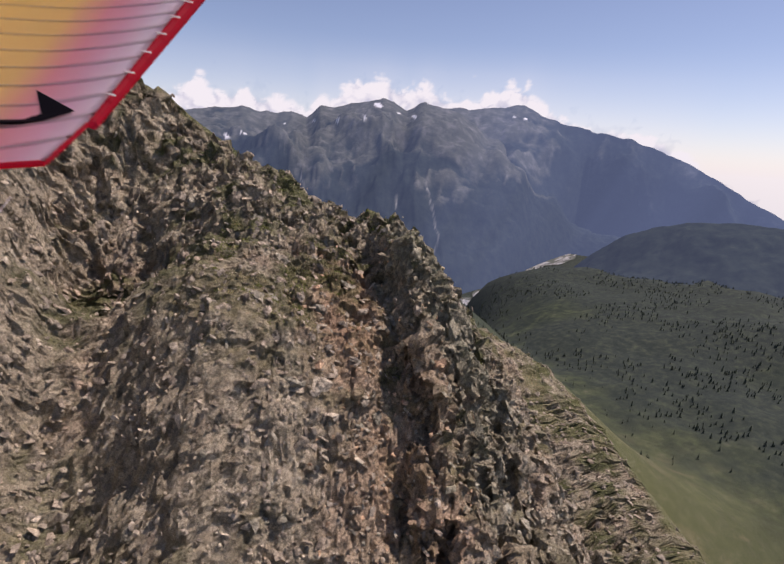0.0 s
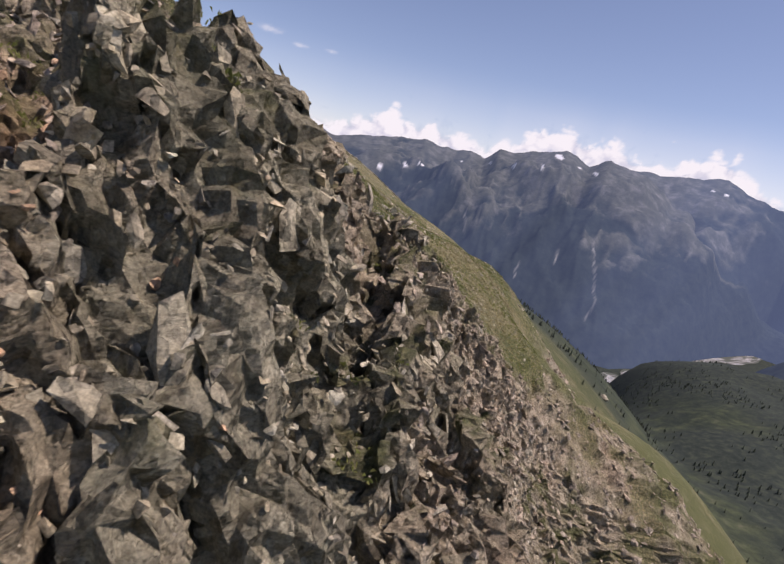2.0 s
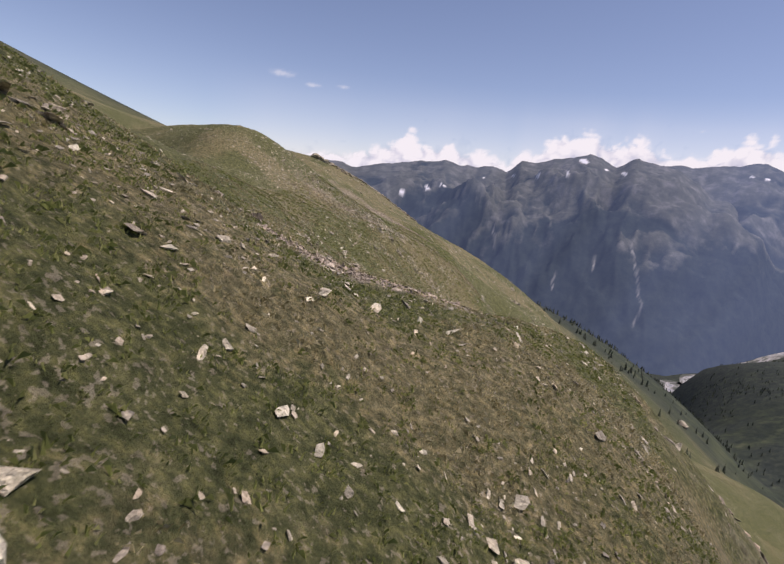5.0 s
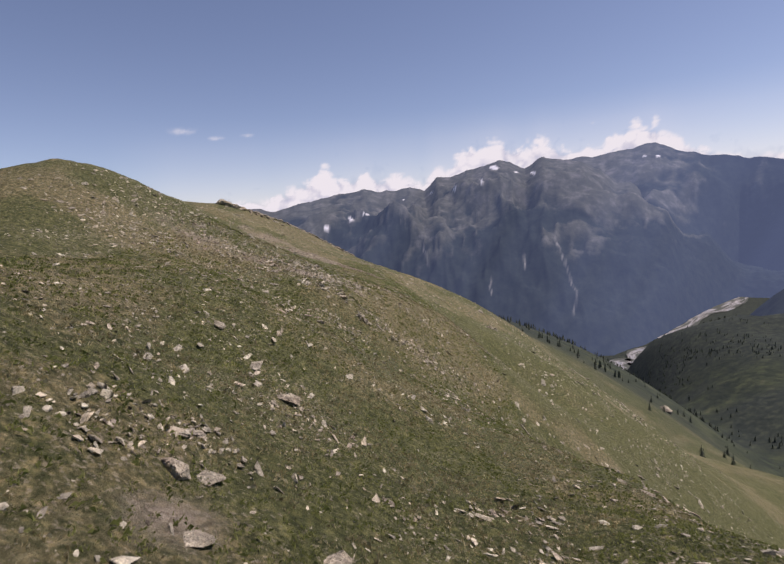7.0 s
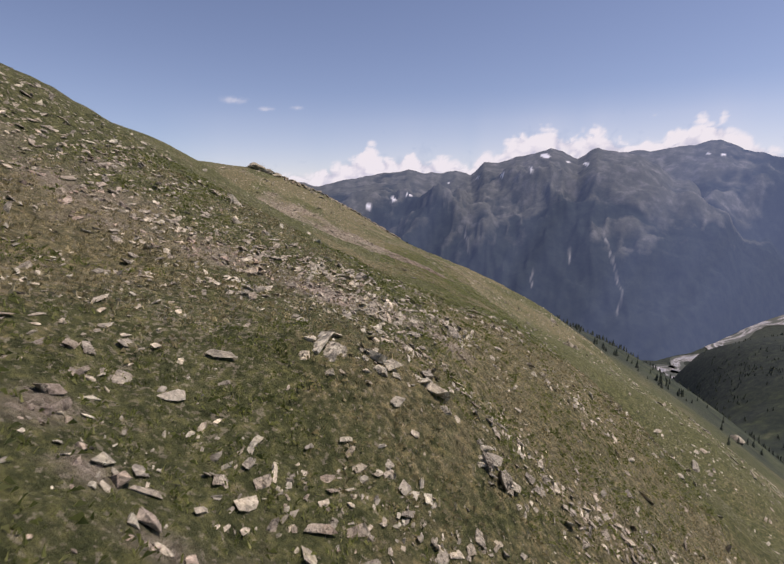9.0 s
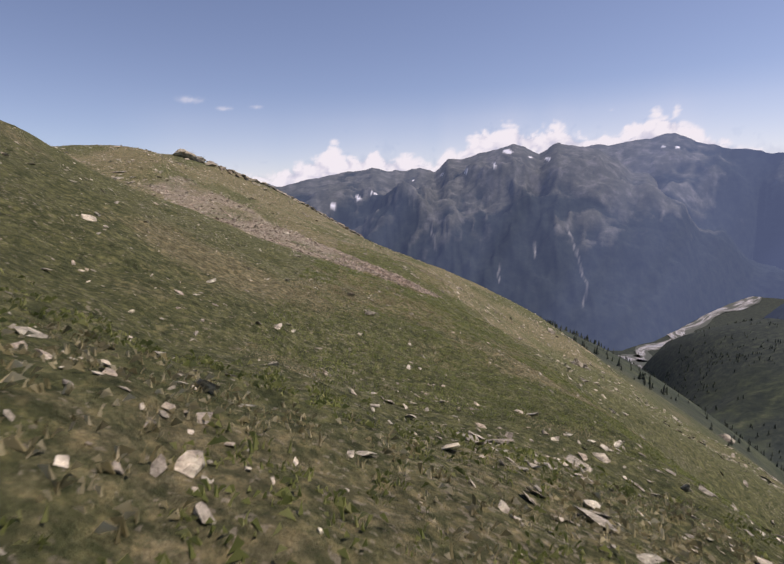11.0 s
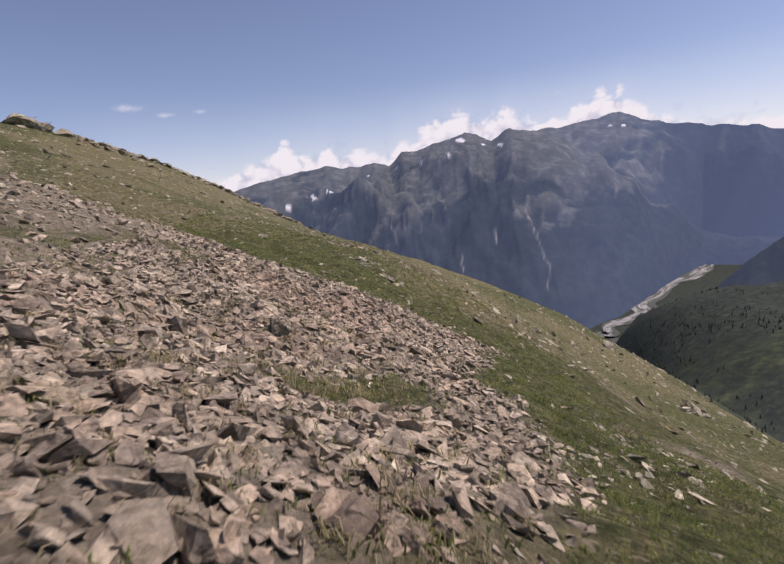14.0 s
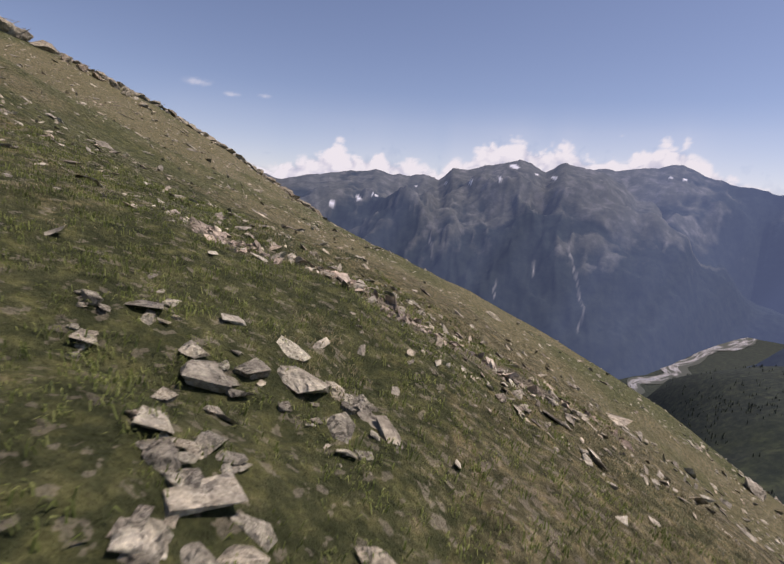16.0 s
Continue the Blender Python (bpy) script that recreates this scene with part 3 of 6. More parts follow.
PTS[pick] = p + N[pick] * push[:, None]
# grass holds on the flatter ledges of the rock
BARE = ROCK * (1 - 0.95 * np.clip((N[..., 2] - 0.42) * 4, 0, 1) * np.clip(0.70 + 0.35 * bell(X, Y, 40, 54, 8, 8) + 2.2 * fbm(X / 2.4, Y / 2.4, 4, 161), 0, 1) * sigmoid((Y - 30) / 6))
# rusty stones in the gully, darker green schist in the buttress
RUST = np.maximum(bell(X, Y, 31.2, 38.3, 1.6, 3.2), 0.7 * bell(X, Y, 33, 33.5, 2.5, 2.0))
SLATE = np.clip((np.maximum(bell(X, Y, 37.5, 39.5, 3.6, 5.5), 0.8 * np.maximum(bell(X, Y, 47, 52, 6, 8), np.maximum(bell(X, Y, 34.5, 63.5, 4, 5), bell(X, Y, 40.5, 70.5, 6, 4)))) + 0.35 * fbm(X / 2.5, Y / 2.5, 3, 171) - 0.35) * 3, 0, 1)
shade = (ROCK[:-1, :-1] < 0.3)
ground_mesh = grid_mesh("ground", PTS[..., 0], PTS[..., 1], PTS[..., 2], shade)
for n, v in (("rock", BARE), ("scree", SCR), ("wood", WOOD), ("slate", SLATE), ("rust", np.clip(1.3 * RUST + 0.4 * fbm(X / 2, Y / 2, 3, 181), 0, 1) * (RUST > 0.1)), ("valley", sigmoid((dist - 360) / 50)), ("dry", np.clip(0.40 - 0.09 * sigmoid((Y - 195) / 5) + 0.27 * sigmoid((Y - 246.5) / 2.5) + 0.85 * fbm(X / 9, Y / 9, 4, 95) - 0.15 * np.exp(-((Y - 218) / 4.5) ** 2) - 0.12 * sigmoid((X - 60) / 6) + 0.06 * bell(X, Y, 42.2, 209, 2.0, 5.0) - 0.6 * sigmoid((dist - 450) / 80), 0, 1))):
    put_values(ground_mesh, n, v)
ground_mesh.materials.append(MAT_GROUND)
ground = tagged(new("ground", ground_mesh), "steep alpine mountainside of dry turf, scree and broken schist above a wooded valley", "ground", kind="structure")


# ---- the far range, the valley and the sky above it ----
CREST = ((-40, 1.2), (-25, 1.4), (-10, 2.1), (-8, 1.7), (-5.7, 2.3), (-2, 2.9), (1.8, 3.55), (4, 3.15), (7, 3.3), (8.6, 2.9), (10, 4.15), (11.8, 4.2),
         (14.4, 5.0), (16.8, 5.6), (19.5, 4.5), (21.4, 5.5), (23.8, 4.9), (27.8, 5.1), (30, 5.3), (32, 5.7), (34.7, 4.4), (38, 3.7),
         (42, 3.0), (46, 1.9), (49, 0.6), (53, -1.5), (57, -3.6), (64, -5.0), (80, -5.5))


FRONT = CREST[:17] + ((25.4, 4.4), (27, 3.6), (28.4, 2.1), (30, 2.0), (31.4, 0.1), (33, -0.5), (34.5, -2.8), (36.5, -3.4), (38.5, -5.9), (41, -6.9), (44, -7.0), (60, -7.3))
BACK = ((-40, -4), (8, -3), (14, 1.5), (18, 3.2), (21, 4.4)) + CREST[16:]


# white threads of water on the far slopes: azimuth and elevation of their bends
FALLS = (((22.3, -2.8), (23.1, -5.2), (24.2, -8.6), (24.5, -9.6), (24.0, -11.6)), ((19.0, -4.4), (19.2, -6.2)), ((15.5, -7.2), (15.3, -9.0)), ((8.0, -2.5), (8.5, -5.0)))
# snow fields under the summits: azimuth, elevation, half width
SNOW = ((16.4, 4.75, 0.75), (14.8, 3.6, 0.45), (18.6, 4.1, 0.35), (12.0, 2.9, 0.25), (20.3, 3.9, 0.35), (2.0, 0.8, 0.55), (0.3, 0.3, 0.5), (-2.6, -0.4, 0.6), (13.7, 2.4, 0.25), (31.2, 4.5, 0.3), (32.2, 4.4, 0.35), (6.2, 2.1, 0.3), (9.4, 2.6, 0.25), (24.0, 3.4, 0.25))


def far_range(name, crest, reach, seed, glow, low, high, label):
    az = np.arange(low, high, 0.17)
    s = np.concatenate([np.linspace(0, 0.7, 52), np.linspace(0.71, 1.0, 46), np.linspace(1.03, 1.25, 6)])
    A, S = np.meshgrid(az, s)
    crest_d = reach + 130 * np.sin(np.radians(A * 4.1)) + 90 * smooth_noise(A / 6, A * 0 + 3.3, seed)
    foot_d = np.interp(A, (-32, 5, 20, 28, 31, 33, 36, 39, 45, 78), (2400, 2200, 2150, 2270, 2470, 2700, 3230, 3800, 3800, 3600))
    foot_d = foot_d + (450 if reach > 4200 else 0)
    D = foot_d + (crest_d - foot_d) * S
    el = np.interp(A, *zip(*crest)) + 0.26 * fbm(A / 1.1, A * 0 + 1.7, 5, seed + 3)
    top = -24 + crest_d * np.tan(np.radians(el))
    up = np.clip(S, 0, 1)
    Zr = -680 + (top + 680) * up ** 0.9
    along, deep = A * 68.0, D
    wx, wy = 420 * fbm(along / 1100, deep / 900, 4, seed + 11), 420 * fbm(along / 1100, deep / 900, 4, seed + 17)
    spurs = fbm((along + 0.9 * deep + wx) / 1150, (deep + wy) / 2300, 3, seed + 23, ridged=True)
    cross = fbm((along - 1.1 * deep + wy) / 900, (deep + 0.6 * along + wx) / 1500, 3, seed + 26, ridged=True)
    ribs = fbm((along - 0.8 * deep + wx) / 360, (deep + 0.4 * along + wy) / 560, 4, seed + 29, ridged=True)
    fine = fbm((along + wx * 0.5) / 90, (deep + wy * 0.5) / 120, 4, seed + 37, ridged=True)
    body = np.clip(4 * up * (1 - up), 0, 1) ** 0.7
    Zr += body * np.clip((1 - up) * 2.6, 0, 1) * np.clip((top + 680) / 600, 0, 1) * (220 * spurs + 180 * cross + 45 * ribs) + (0.25 + 0.75 * body) * np.clip((1.0 - up) * 6 + 0.25, 0, 1) * 24 * fine
    Zr = np.where(S > 1, top - (S - 1) * 2600, Zr)
    ar = np.radians(A)
    me = grid_mesh(name, 40 + D * np.sin(ar), 100 + D * np.cos(ar), Zr, np.ones(A.shape, bool)[:-1, :-1])
    EL = np.degrees(np.arctan2(Zr + 24, D))
    snow = np.full(A.shape, -9.0)
    for sa_, se_, sr in SNOW:
        snow = np.maximum(snow, 1 - np.hypot((A - sa_) / sr, (EL - se_ + 0.25 * (A - sa_)) / (0.45 * sr)))
    snow = np.clip((snow + 0.9 * fbm(A / 0.5, EL / 0.3, 3, seed + 41) - 0.34) * 5, 0, 0.85) * (S <= 1.0)
    water = np.zeros_like(A)
    for bends in FALLS:
        ev = np.array([e for _, e in bends])[::-1]
        av = np.array([a for a, _ in bends])[::-1]
        mid = np.interp(EL, ev, av) + 0.12 * smooth_noise(EL * 2.2, EL * 0, seed + 2)
        water = np.maximum(water, 0.7 * np.clip(1.1 - np.abs(A - mid) / 0.11, 0, 1) * (EL > ev[0]) * (EL < ev[-1]) * np.clip(0.75 + 0.6 * smooth_noise(EL * 1.7, A * 0, 77), 0, 1))
    put_values(me, "snow", snow)
    put_values(me, "water", water * (glow < 0.2))
    put_values(me, "height", np.clip((EL + 9) / 14.0, 0, 1) * np.clip(1.3 - 0.05 * np.maximum(A - 22, 0), 0.4, 1))
    # haze painted as emission: stronger to the right, in slanting bands, near the crest
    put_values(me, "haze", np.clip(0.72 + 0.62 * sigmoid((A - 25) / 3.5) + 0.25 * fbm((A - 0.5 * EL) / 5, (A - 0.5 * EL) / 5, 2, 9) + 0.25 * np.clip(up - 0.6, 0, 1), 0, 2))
    put_values(me, "ribs", np.clip(0.5 + 0.5 * ribs + 0.35 * fine, 0, 1))
    mat, nt, bsdf = node_material(name)
    wooded = ramp(nt, tex_noise(nt, 0.02, 8, 0.7), [(0.3, (0.009, 0.014, 0.017)), (0.7, (0.025, 0.034, 0.032))])
    crag = ramp(nt, tex_noise(nt, 0.010, 9, 0.75), [(0.3, (0.030, 0.036, 0.034)), (0.5, (0.062, 0.068, 0.058)), (0.62, (0.105, 0.110, 0.108)), (0.8, (0.185, 0.185, 0.185))])
    high_up = calc(nt, "ADD", attribute(nt, "height"), calc(nt, "MULTIPLY", calc(nt, "SUBTRACT", attribute(nt, "ribs"), 0.5), 0.9))
    high_up = calc(nt, "ADD", high_up, calc(nt, "MULTIPLY", calc(nt, "SUBTRACT", tex_noise(nt, 0.004, 6, 0.65), 0.5), 1.1))
    col = mix(nt, ramp(nt, high_up, [(0.58, (0, 0, 0)), (0.88, (1, 1, 1))]), wooded, crag)
    col = mix(nt, calc(nt, "MULTIPLY", attribute(nt, "water"), 0.45), col, (0.55, 0.56, 0.56))
    col = mix(nt, attribute(nt, "snow"), col, (0.66, 0.69, 0.74))
    nt.links.new(col, bsdf.inputs["Base Color"])
    bsdf.inputs["Roughness"].default_value = 1.0
    bsdf.inputs["Specular IOR Level"].default_value = 0.0
    # blue glow on the slopes stands in for the haze before them
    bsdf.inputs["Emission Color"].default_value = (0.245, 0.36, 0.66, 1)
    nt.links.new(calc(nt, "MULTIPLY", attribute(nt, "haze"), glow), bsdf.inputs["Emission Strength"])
    me.materials.append(mat)
    return tagged(new(name, me), label, "mountains", kind="structure")


far_range("mountain_range", FRONT, 3950, 7, 0.19, -32, 60, "mountain range with painted blue haze, dark forests and snow patches under its summits")
far_range("backdrop_range", BACK, 4520, 107, 0.22, 4, 78, "pale range behind, its blue haze painted as a glow")


CREST_BLUE = ((30, -700), (37, -600), (39.3, -530), (41.5, -425), (44.5, -320), (50, -225), (57, -205), (70, -195), (100, -230), (140, -300), (180, -400))


def hazy_hill():
    """The wooded hill across the valley, two and a half kilometres off."""
    az = np.arange(36, 100, 0.2)
    d = np.concatenate([np.linspace(1700, 2500, 60), np.linspace(2520, 2900, 14)])
    A, D = np.meshgrid(az, d)
    ar = np.radians(A)
    px, py = 40 + D * np.sin(ar), 100 + D * np.cos(ar)
    crest = np.interp(A, *zip(*CREST_BLUE)) + 16 * fbm(A / 2.6, A * 0 + 2.2, 4, 31)
    pz = crest - np.where(D < 2500, 0.34 * (2500 - D), 0.5 * (D - 2500))
    pz = pz + np.clip((2500 - D) / 200, 0, 1) * (60 * fbm(px / 420, py / 420, 4, 33, ridged=True) + 10 * fbm(px / 60, py / 60, 3, 35))
    me = grid_mesh("backdrop_hill", px, py, np.maximum(pz, -690), np.ones(A.shape, bool)[:-1, :-1])
    mat, nt, bsdf = node_material("woods_haze_glow")
    nt.links.new(ramp(nt, tex_noise(nt, 0.02, 8, 0.7), [(0.3, (0.010, 0.015, 0.016)), (0.62, (0.026, 0.036, 0.030)), (0.8, (0.06, 0.07, 0.05))]), bsdf.inputs["Base Color"])
    bsdf.inputs["Roughness"].default_value = 1.0
    bsdf.inputs["Specular IOR Level"].default_value = 0.0
    # even blue emission painted over the woods in place of haze
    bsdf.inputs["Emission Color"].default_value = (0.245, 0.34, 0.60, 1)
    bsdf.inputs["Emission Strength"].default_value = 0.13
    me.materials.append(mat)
    return tagged(new("backdrop_hill", me), "dark-blue wooded hill across the valley, hazed by a painted glow", "hill", kind="structure")


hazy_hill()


def strip(name, path, width, lift, mat, steps=8, wob=0.0, seed=0):
    """A flat ribbon that lies on the land along a path of x, y."""
    pts = []
    for a, b in zip(path[:-1], path[1:]):
        for k in range(steps):
            pts.append(Vector(a).lerp(Vector(b), k / steps))
    pts.append(Vector(path[-1]))
    n = len(pts)
    P2 = np.array([[q.x, q.y] for q in pts])
    if wob:
        P2 += wob * np.stack([smooth_noise(np.arange(n) / 24.0, np.zeros(n), seed), smooth_noise(np.arange(n) / 24.0, np.ones(n) * 9, seed)], 1)
    T = np.gradient(P2, axis=0)
    T /= np.linalg.norm(T, axis=1)[:, None]
    side = np.stack([-T[:, 1], T[:, 0]], 1)
    w = width * (0.8 + 0.4 * smooth_noise(np.arange(n) / 22.0, np.ones(n) * 5, seed + 3))
    cols = np.linspace(-0.5, 0.5, 33)
    PX = P2[:, 0, None] + side[:, 0, None] * w[:, None] * cols
    PY = P2[:, 1, None] + side[:, 1, None] * w[:, None] * cols
    me = grid_mesh(name, PX, PY, PX * 0 - 660 + lift)
    U, V = np.meshgrid(np.arange(n) / 40.0, cols, indexing="ij")
    V = V + 0.22 * smooth_noise(U * 0.8, U * 0 + 2, seed + 8)
    put_values(me, "braid", np.abs(fbm(U * 2.6, V * 5.5, 3, seed + 21)) * 2.2 + np.clip(np.abs(V + 0.2 * smooth_noise(U * 3.1, U * 0 + 7, seed)) * 3.0 - 0.75, 0, 1) + 0.2 * smooth_noise(U * 4, V * 14, seed))
    me.materials.append(mat)
    return new(name, me)


gravel, nt, bsdf = node_material("river_gravel")
nt.links.new(ramp(nt, attribute(nt, "braid"), [(0.0, (0.17, 0.19, 0.215)), (0.12, (0.34, 0.35, 0.36)), (0.24, (0.14, 0.148, 0.15)), (0.4, (0.20, 0.205, 0.205)), (0.55, (0.075, 0.085, 0.08)), (0.85, (0.04, 0.052, 0.042))]), bsdf.inputs["Base Color"])
bsdf.inputs["Roughness"].default_value = 0.7
river = tagged(strip("river", ((1050, 1930), (1133, 2010), (1244, 2130), (1430, 2230), (1640, 2420), (1960, 2700), (2290, 2900), (2600, 3200), (2700, 3450), (2850, 3600)), 120, 3.0, gravel, 40, 30, 5),
               "braided river of pale gravel banks in the valley floor", "river", kind="structure")


def cloud_bank():
    """Cumulus piled along the far crest, on a curved backdrop of sky behind it."""
    az = np.arange(-24, 84, 0.16)
    el = np.linspace(-3.5, 11.5, 112)
    A, E = np.meshgrid(az, el)
    top = np.interp(A, *zip(*CREST))
    height = np.interp(A, (-24, -16, -12.5, -9, -5, -2.5, 0, 2.5, 5, 8, 11, 13, 15.5, 18, 21, 24, 27, 30, 33, 35, 38, 41, 43, 46, 49, 50, 66),
                       (0.2, 0.9, 2.3, 2.1, 4.3, 5.6, 3.1, 3.2, 2.8, 2.4, 2.0, 4.0, 3.6, 3.6, 4.2, 2.7, 2.2, 3.6, 2.4, 2.1, 1.5, 2.4, 2.2, 2.8, 1.9, 0.3, 0.1))
    wa_, we_ = 0.45 * fbm(A / 1.3, E / 1.3, 3, 301), 0.45 * fbm(A / 1.3, E / 1.3, 3, 302)
    billow = np.zeros_like(A)
    for o, amp in enumerate((0.5, 0.28, 0.14, 0.08)):
        billow += amp * np.abs(smooth_noise((A + wa_) / 2.0 * 2 ** o + 5 * o, (E + we_) / 1.6 * 2 ** o, 303 + o))
    level = (E - top) / (height * 0.9 + 0.15)
    rim = 0.55 * height + 2.1 * (billow - 0.24) * np.clip(height / 2.5, 0.3, 1.2) + 0.9 * fbm(A / 2.3, A * 0 + 4.4, 3, 320)
    dens = np.clip((rim - (E - top)) / 1.1, 0, 1)
    dens = dens * dens * (3 - 2 * dens) * np.clip(height * 0.8, 0, 1)
    veil = 0.5 * np.clip(1.15 - level, 0, 1) ** 1.5 * np.clip(height / 2.0, 0, 1)
    # horizon haze, painted as a pale veil on the same glowing sheet
    haze = (0.45 + 0.4 * sigmoid((A - 46) / 3)) * np.exp(-np.maximum(E - np.maximum(top, 0), 0) / 3.5) * np.clip((E.max() - E) / 3, 0, 1) * np.clip((A - A.min()) / 6, 0, 1) * np.clip((A.max() - A) / 6, 0, 1)
    dens = np.maximum(dens, np.maximum(np.clip(veil, 0, 0.75), haze))
    # light and shade of the clouds, painted into their emission colour
    light = np.clip(0.28 + 1.5 * billow + 0.25 * level + 0.35 * fbm(A / 1.6 + 0.3, E / 1.1, 3, 311) - 0.25 * np.clip(0.35 - level, 0, 1), 0, 1)
    for wa, we, wr in ((-16.5, 10.3, 0.9), (-13.3, 9.6, 0.6), (-10.2, 9.8, 0.5), (26.5, 8.3, 0.35)):
        wisp = np.exp(-(((A - wa) / wr) ** 2 + ((E - we) / (wr * 0.3)) ** 2)) * (0.5 + 0.8 * fbm(A / 0.5, E / 0.3, 4, 313))
        dens = np.maximum(dens, np.clip(wisp, 0, 0.4))
    R = 4820.0
    ar = np.radians(A)
    me = grid_mesh("backdrop", 40 + R * np.sin(ar), 100 + R * np.cos(ar), -24 + R * np.tan(np.radians(E)), np.ones(A.shape, bool)[:-1, :-1])
    put_values(me, "dens", dens)
    put_values(me, "light", light)
    mat = bpy.data.materials.new("cloud")
    mat.use_nodes = True
    nt = mat.node_tree
    nt.nodes.clear()
    out = nt.nodes.new("ShaderNodeOutputMaterial")
    clear = nt.nodes.new("ShaderNodeBsdfTransparent")
    glow = nt.nodes.new("ShaderNodeEmission")
    nt.links.new(ramp(nt, attribute(nt, "light"), [(0.2, (0.49, 0.57, 0.74)), (0.8, (0.85, 0.93, 1.0))]), glow.inputs["Color"])
    glow.inputs["Strength"].default_value = CLOUD_GLOW
    m = nt.nodes.new("ShaderNodeMixShader")
    nt.links.new(attribute(nt, "dens"), m.inputs[0])
    nt.links.new(clear.outputs[0], m.inputs[1])
    nt.links.new(glow.outputs[0], m.inputs[2])
    nt.links.new(m.outputs[0], out.inputs[0])
    me.materials.append(mat)
    ob = tagged(new("backdrop", me), "bank of white cumulus clouds along the far crest", "clouds", kind="structure")
    ob.visible_shadow = False
    return ob


CLOUD_GLOW = 0.9
cloud_bank()


# ---- pieces of rock ----
def sampler(table):
    def at(x, y):
        i = np.clip(np.searchsorted(gx, x) - 1, 0, len(gx) - 2)
        j = np.clip(np.searchsorted(gy, y) - 1, 0, len(gy) - 2)
        u, v = (x - gx[i]) / (gx[i + 1] - gx[i]), (y - gy[j]) / (gy[j + 1] - gy[j])
        return (table[j, i] * (1 - u) + table[j, i + 1] * u) * (1 - v) + (table[j + 1, i] * (1 - u) + table[j + 1, i + 1] * u) * v
    return at


height_at, rock_at, scree_at, bare_at, slate_at = sampler(PTS[..., 2]), sampler(ROCK), sampler(SCR), sampler(BARE), sampler(SLATE)
slope_x, slope_y = sampler(nzx), sampler(nzy)


def normals_at(x, y):
    a, b = slope_x(x, y), slope_y(x, y)
    n = np.stack([-a, -b, np.ones_like(a)], 1)
    return n / np.linalg.norm(n, axis=1)[:, None]


rng = np.random.RandomState(11)


def chunk_shape(r, flat=0.5, points=11):
    """An angular broken stone, about one across."""
    bm = bmesh.new()
    for _ in range(points):
        v = np.array([r.uniform(-1, 1), r.uniform(-1, 1), r.uniform(-1, 1)])
        v = v / (np.abs(v) ** 3.5).sum() ** (1 / 3.5) * r.uniform(0.8, 1.0)
        bm.verts.new((v[0] * 0.5, v[1] * 0.5 * r.uniform(0.8, 1), v[2] * 0.5 * flat))
    hull = bmesh.ops.convex_hull(bm, input=bm.verts)
    bmesh.ops.delete(bm, geom=[g for g in hull["geom_unused"] if isinstance(g, bmesh.types.BMVert)], context="VERTS")
    bmesh.ops.triangulate(bm, faces=bm.faces)
    bm.verts.index_update()
    vs = np.array([v.co[:] for v in bm.verts])
    fs = np.array([[v.index for v in f.verts] for f in bm.faces])
    bm.free()
    return vs, fs


SHAPES = [chunk_shape(rng, flat, n) for flat in (0.22, 0.34, 0.5, 0.75) for n in (9, 10, 11, 13, 14)]
SMALL = [chunk_shape(rng, flat, 8) for flat in (0.22, 0.3, 0.42, 0.6) for _ in range(3)]


def frames_for(normals, r, lean, along=None, stray=0.45):
    """Random turns about each normal, leaning off it a little: n x 3 x 3, columns are the axes."""
    n = normals + lean * r.normal(size=normals.shape)
    n /= np.linalg.norm(n, axis=1)[:, None]
    a = r.normal(size=n.shape)
    if along is not None:
        a = along + stray * a
    a -= (a * n).sum(1)[:, None] * n
    a /= np.linalg.norm(a, axis=1)[:, None]
    return np.stack([a, np.cross(n, a), n], 2)


def joined_mesh(name, shapes, which, places, turns, sizes):
    vs, fs, off = [], [], 0
    for k, (sv, sf) in enumerate(shapes):
        sel = which == k
        m = int(sel.sum())
        if not m:
            continue
        v = np.einsum("nij,nkj->nki", turns[sel], sv[None] * sizes[sel][:, None, :]) + places[sel][:, None, :]
        f = sf[None] + (np.arange(m) * len(sv))[:, None, None] + off
        vs.append(v.reshape(-1, 3))
        fs.append(f.reshape(-1, 3))
        off += m * len(sv)
    V, F = np.concatenate(vs), np.concatenate(fs)
    me = bpy.data.meshes.new(name)
    me.vertices.add(len(V))
    me.vertices.foreach_set("co", V.astype(np.float32).ravel())
    me.loops.add(F.size)
    me.loops.foreach_set("vertex_index", F.astype(np.int32).ravel())
    me.polygons.add(len(F))
    me.polygons.foreach_set("loop_start", np.arange(len(F), dtype=np.int32) * 3)
    me.polygons.foreach_set("use_smooth", np.zeros(len(F), bool))
    me.update(calc_edges=True)
    return me


def strew(name, x, y, size, label, mat, category="stones", lean=0.25, sink=0.2, r=rng, shapes=None, normals=None, z=None, parent=None, along=None, stray=0.45, form=(1, 1, 1)):
    shapes = shapes or SHAPES
    n = normals if normals is not None else normals_at(x, y)
    zz = height_at(x, y) if z is None else z
    sizes = size[:, None] * r.uniform(0.7, 1.3, (len(x), 3)) * np.array(form)
    places = np.stack([x, y, zz], 1) + n * (0.25 - sink) * size[:, None] * 0.5
    me = joined_mesh(name, shapes, r.randint(0, len(shapes), len(x)), places, frames_for(n, r, lean, along, stray), sizes)
    me.materials.append(mat)
    ob = tagged(new(name, me), label, category, kind="stuff")
    if parent is not None:
        ob.parent = parent
    return ob


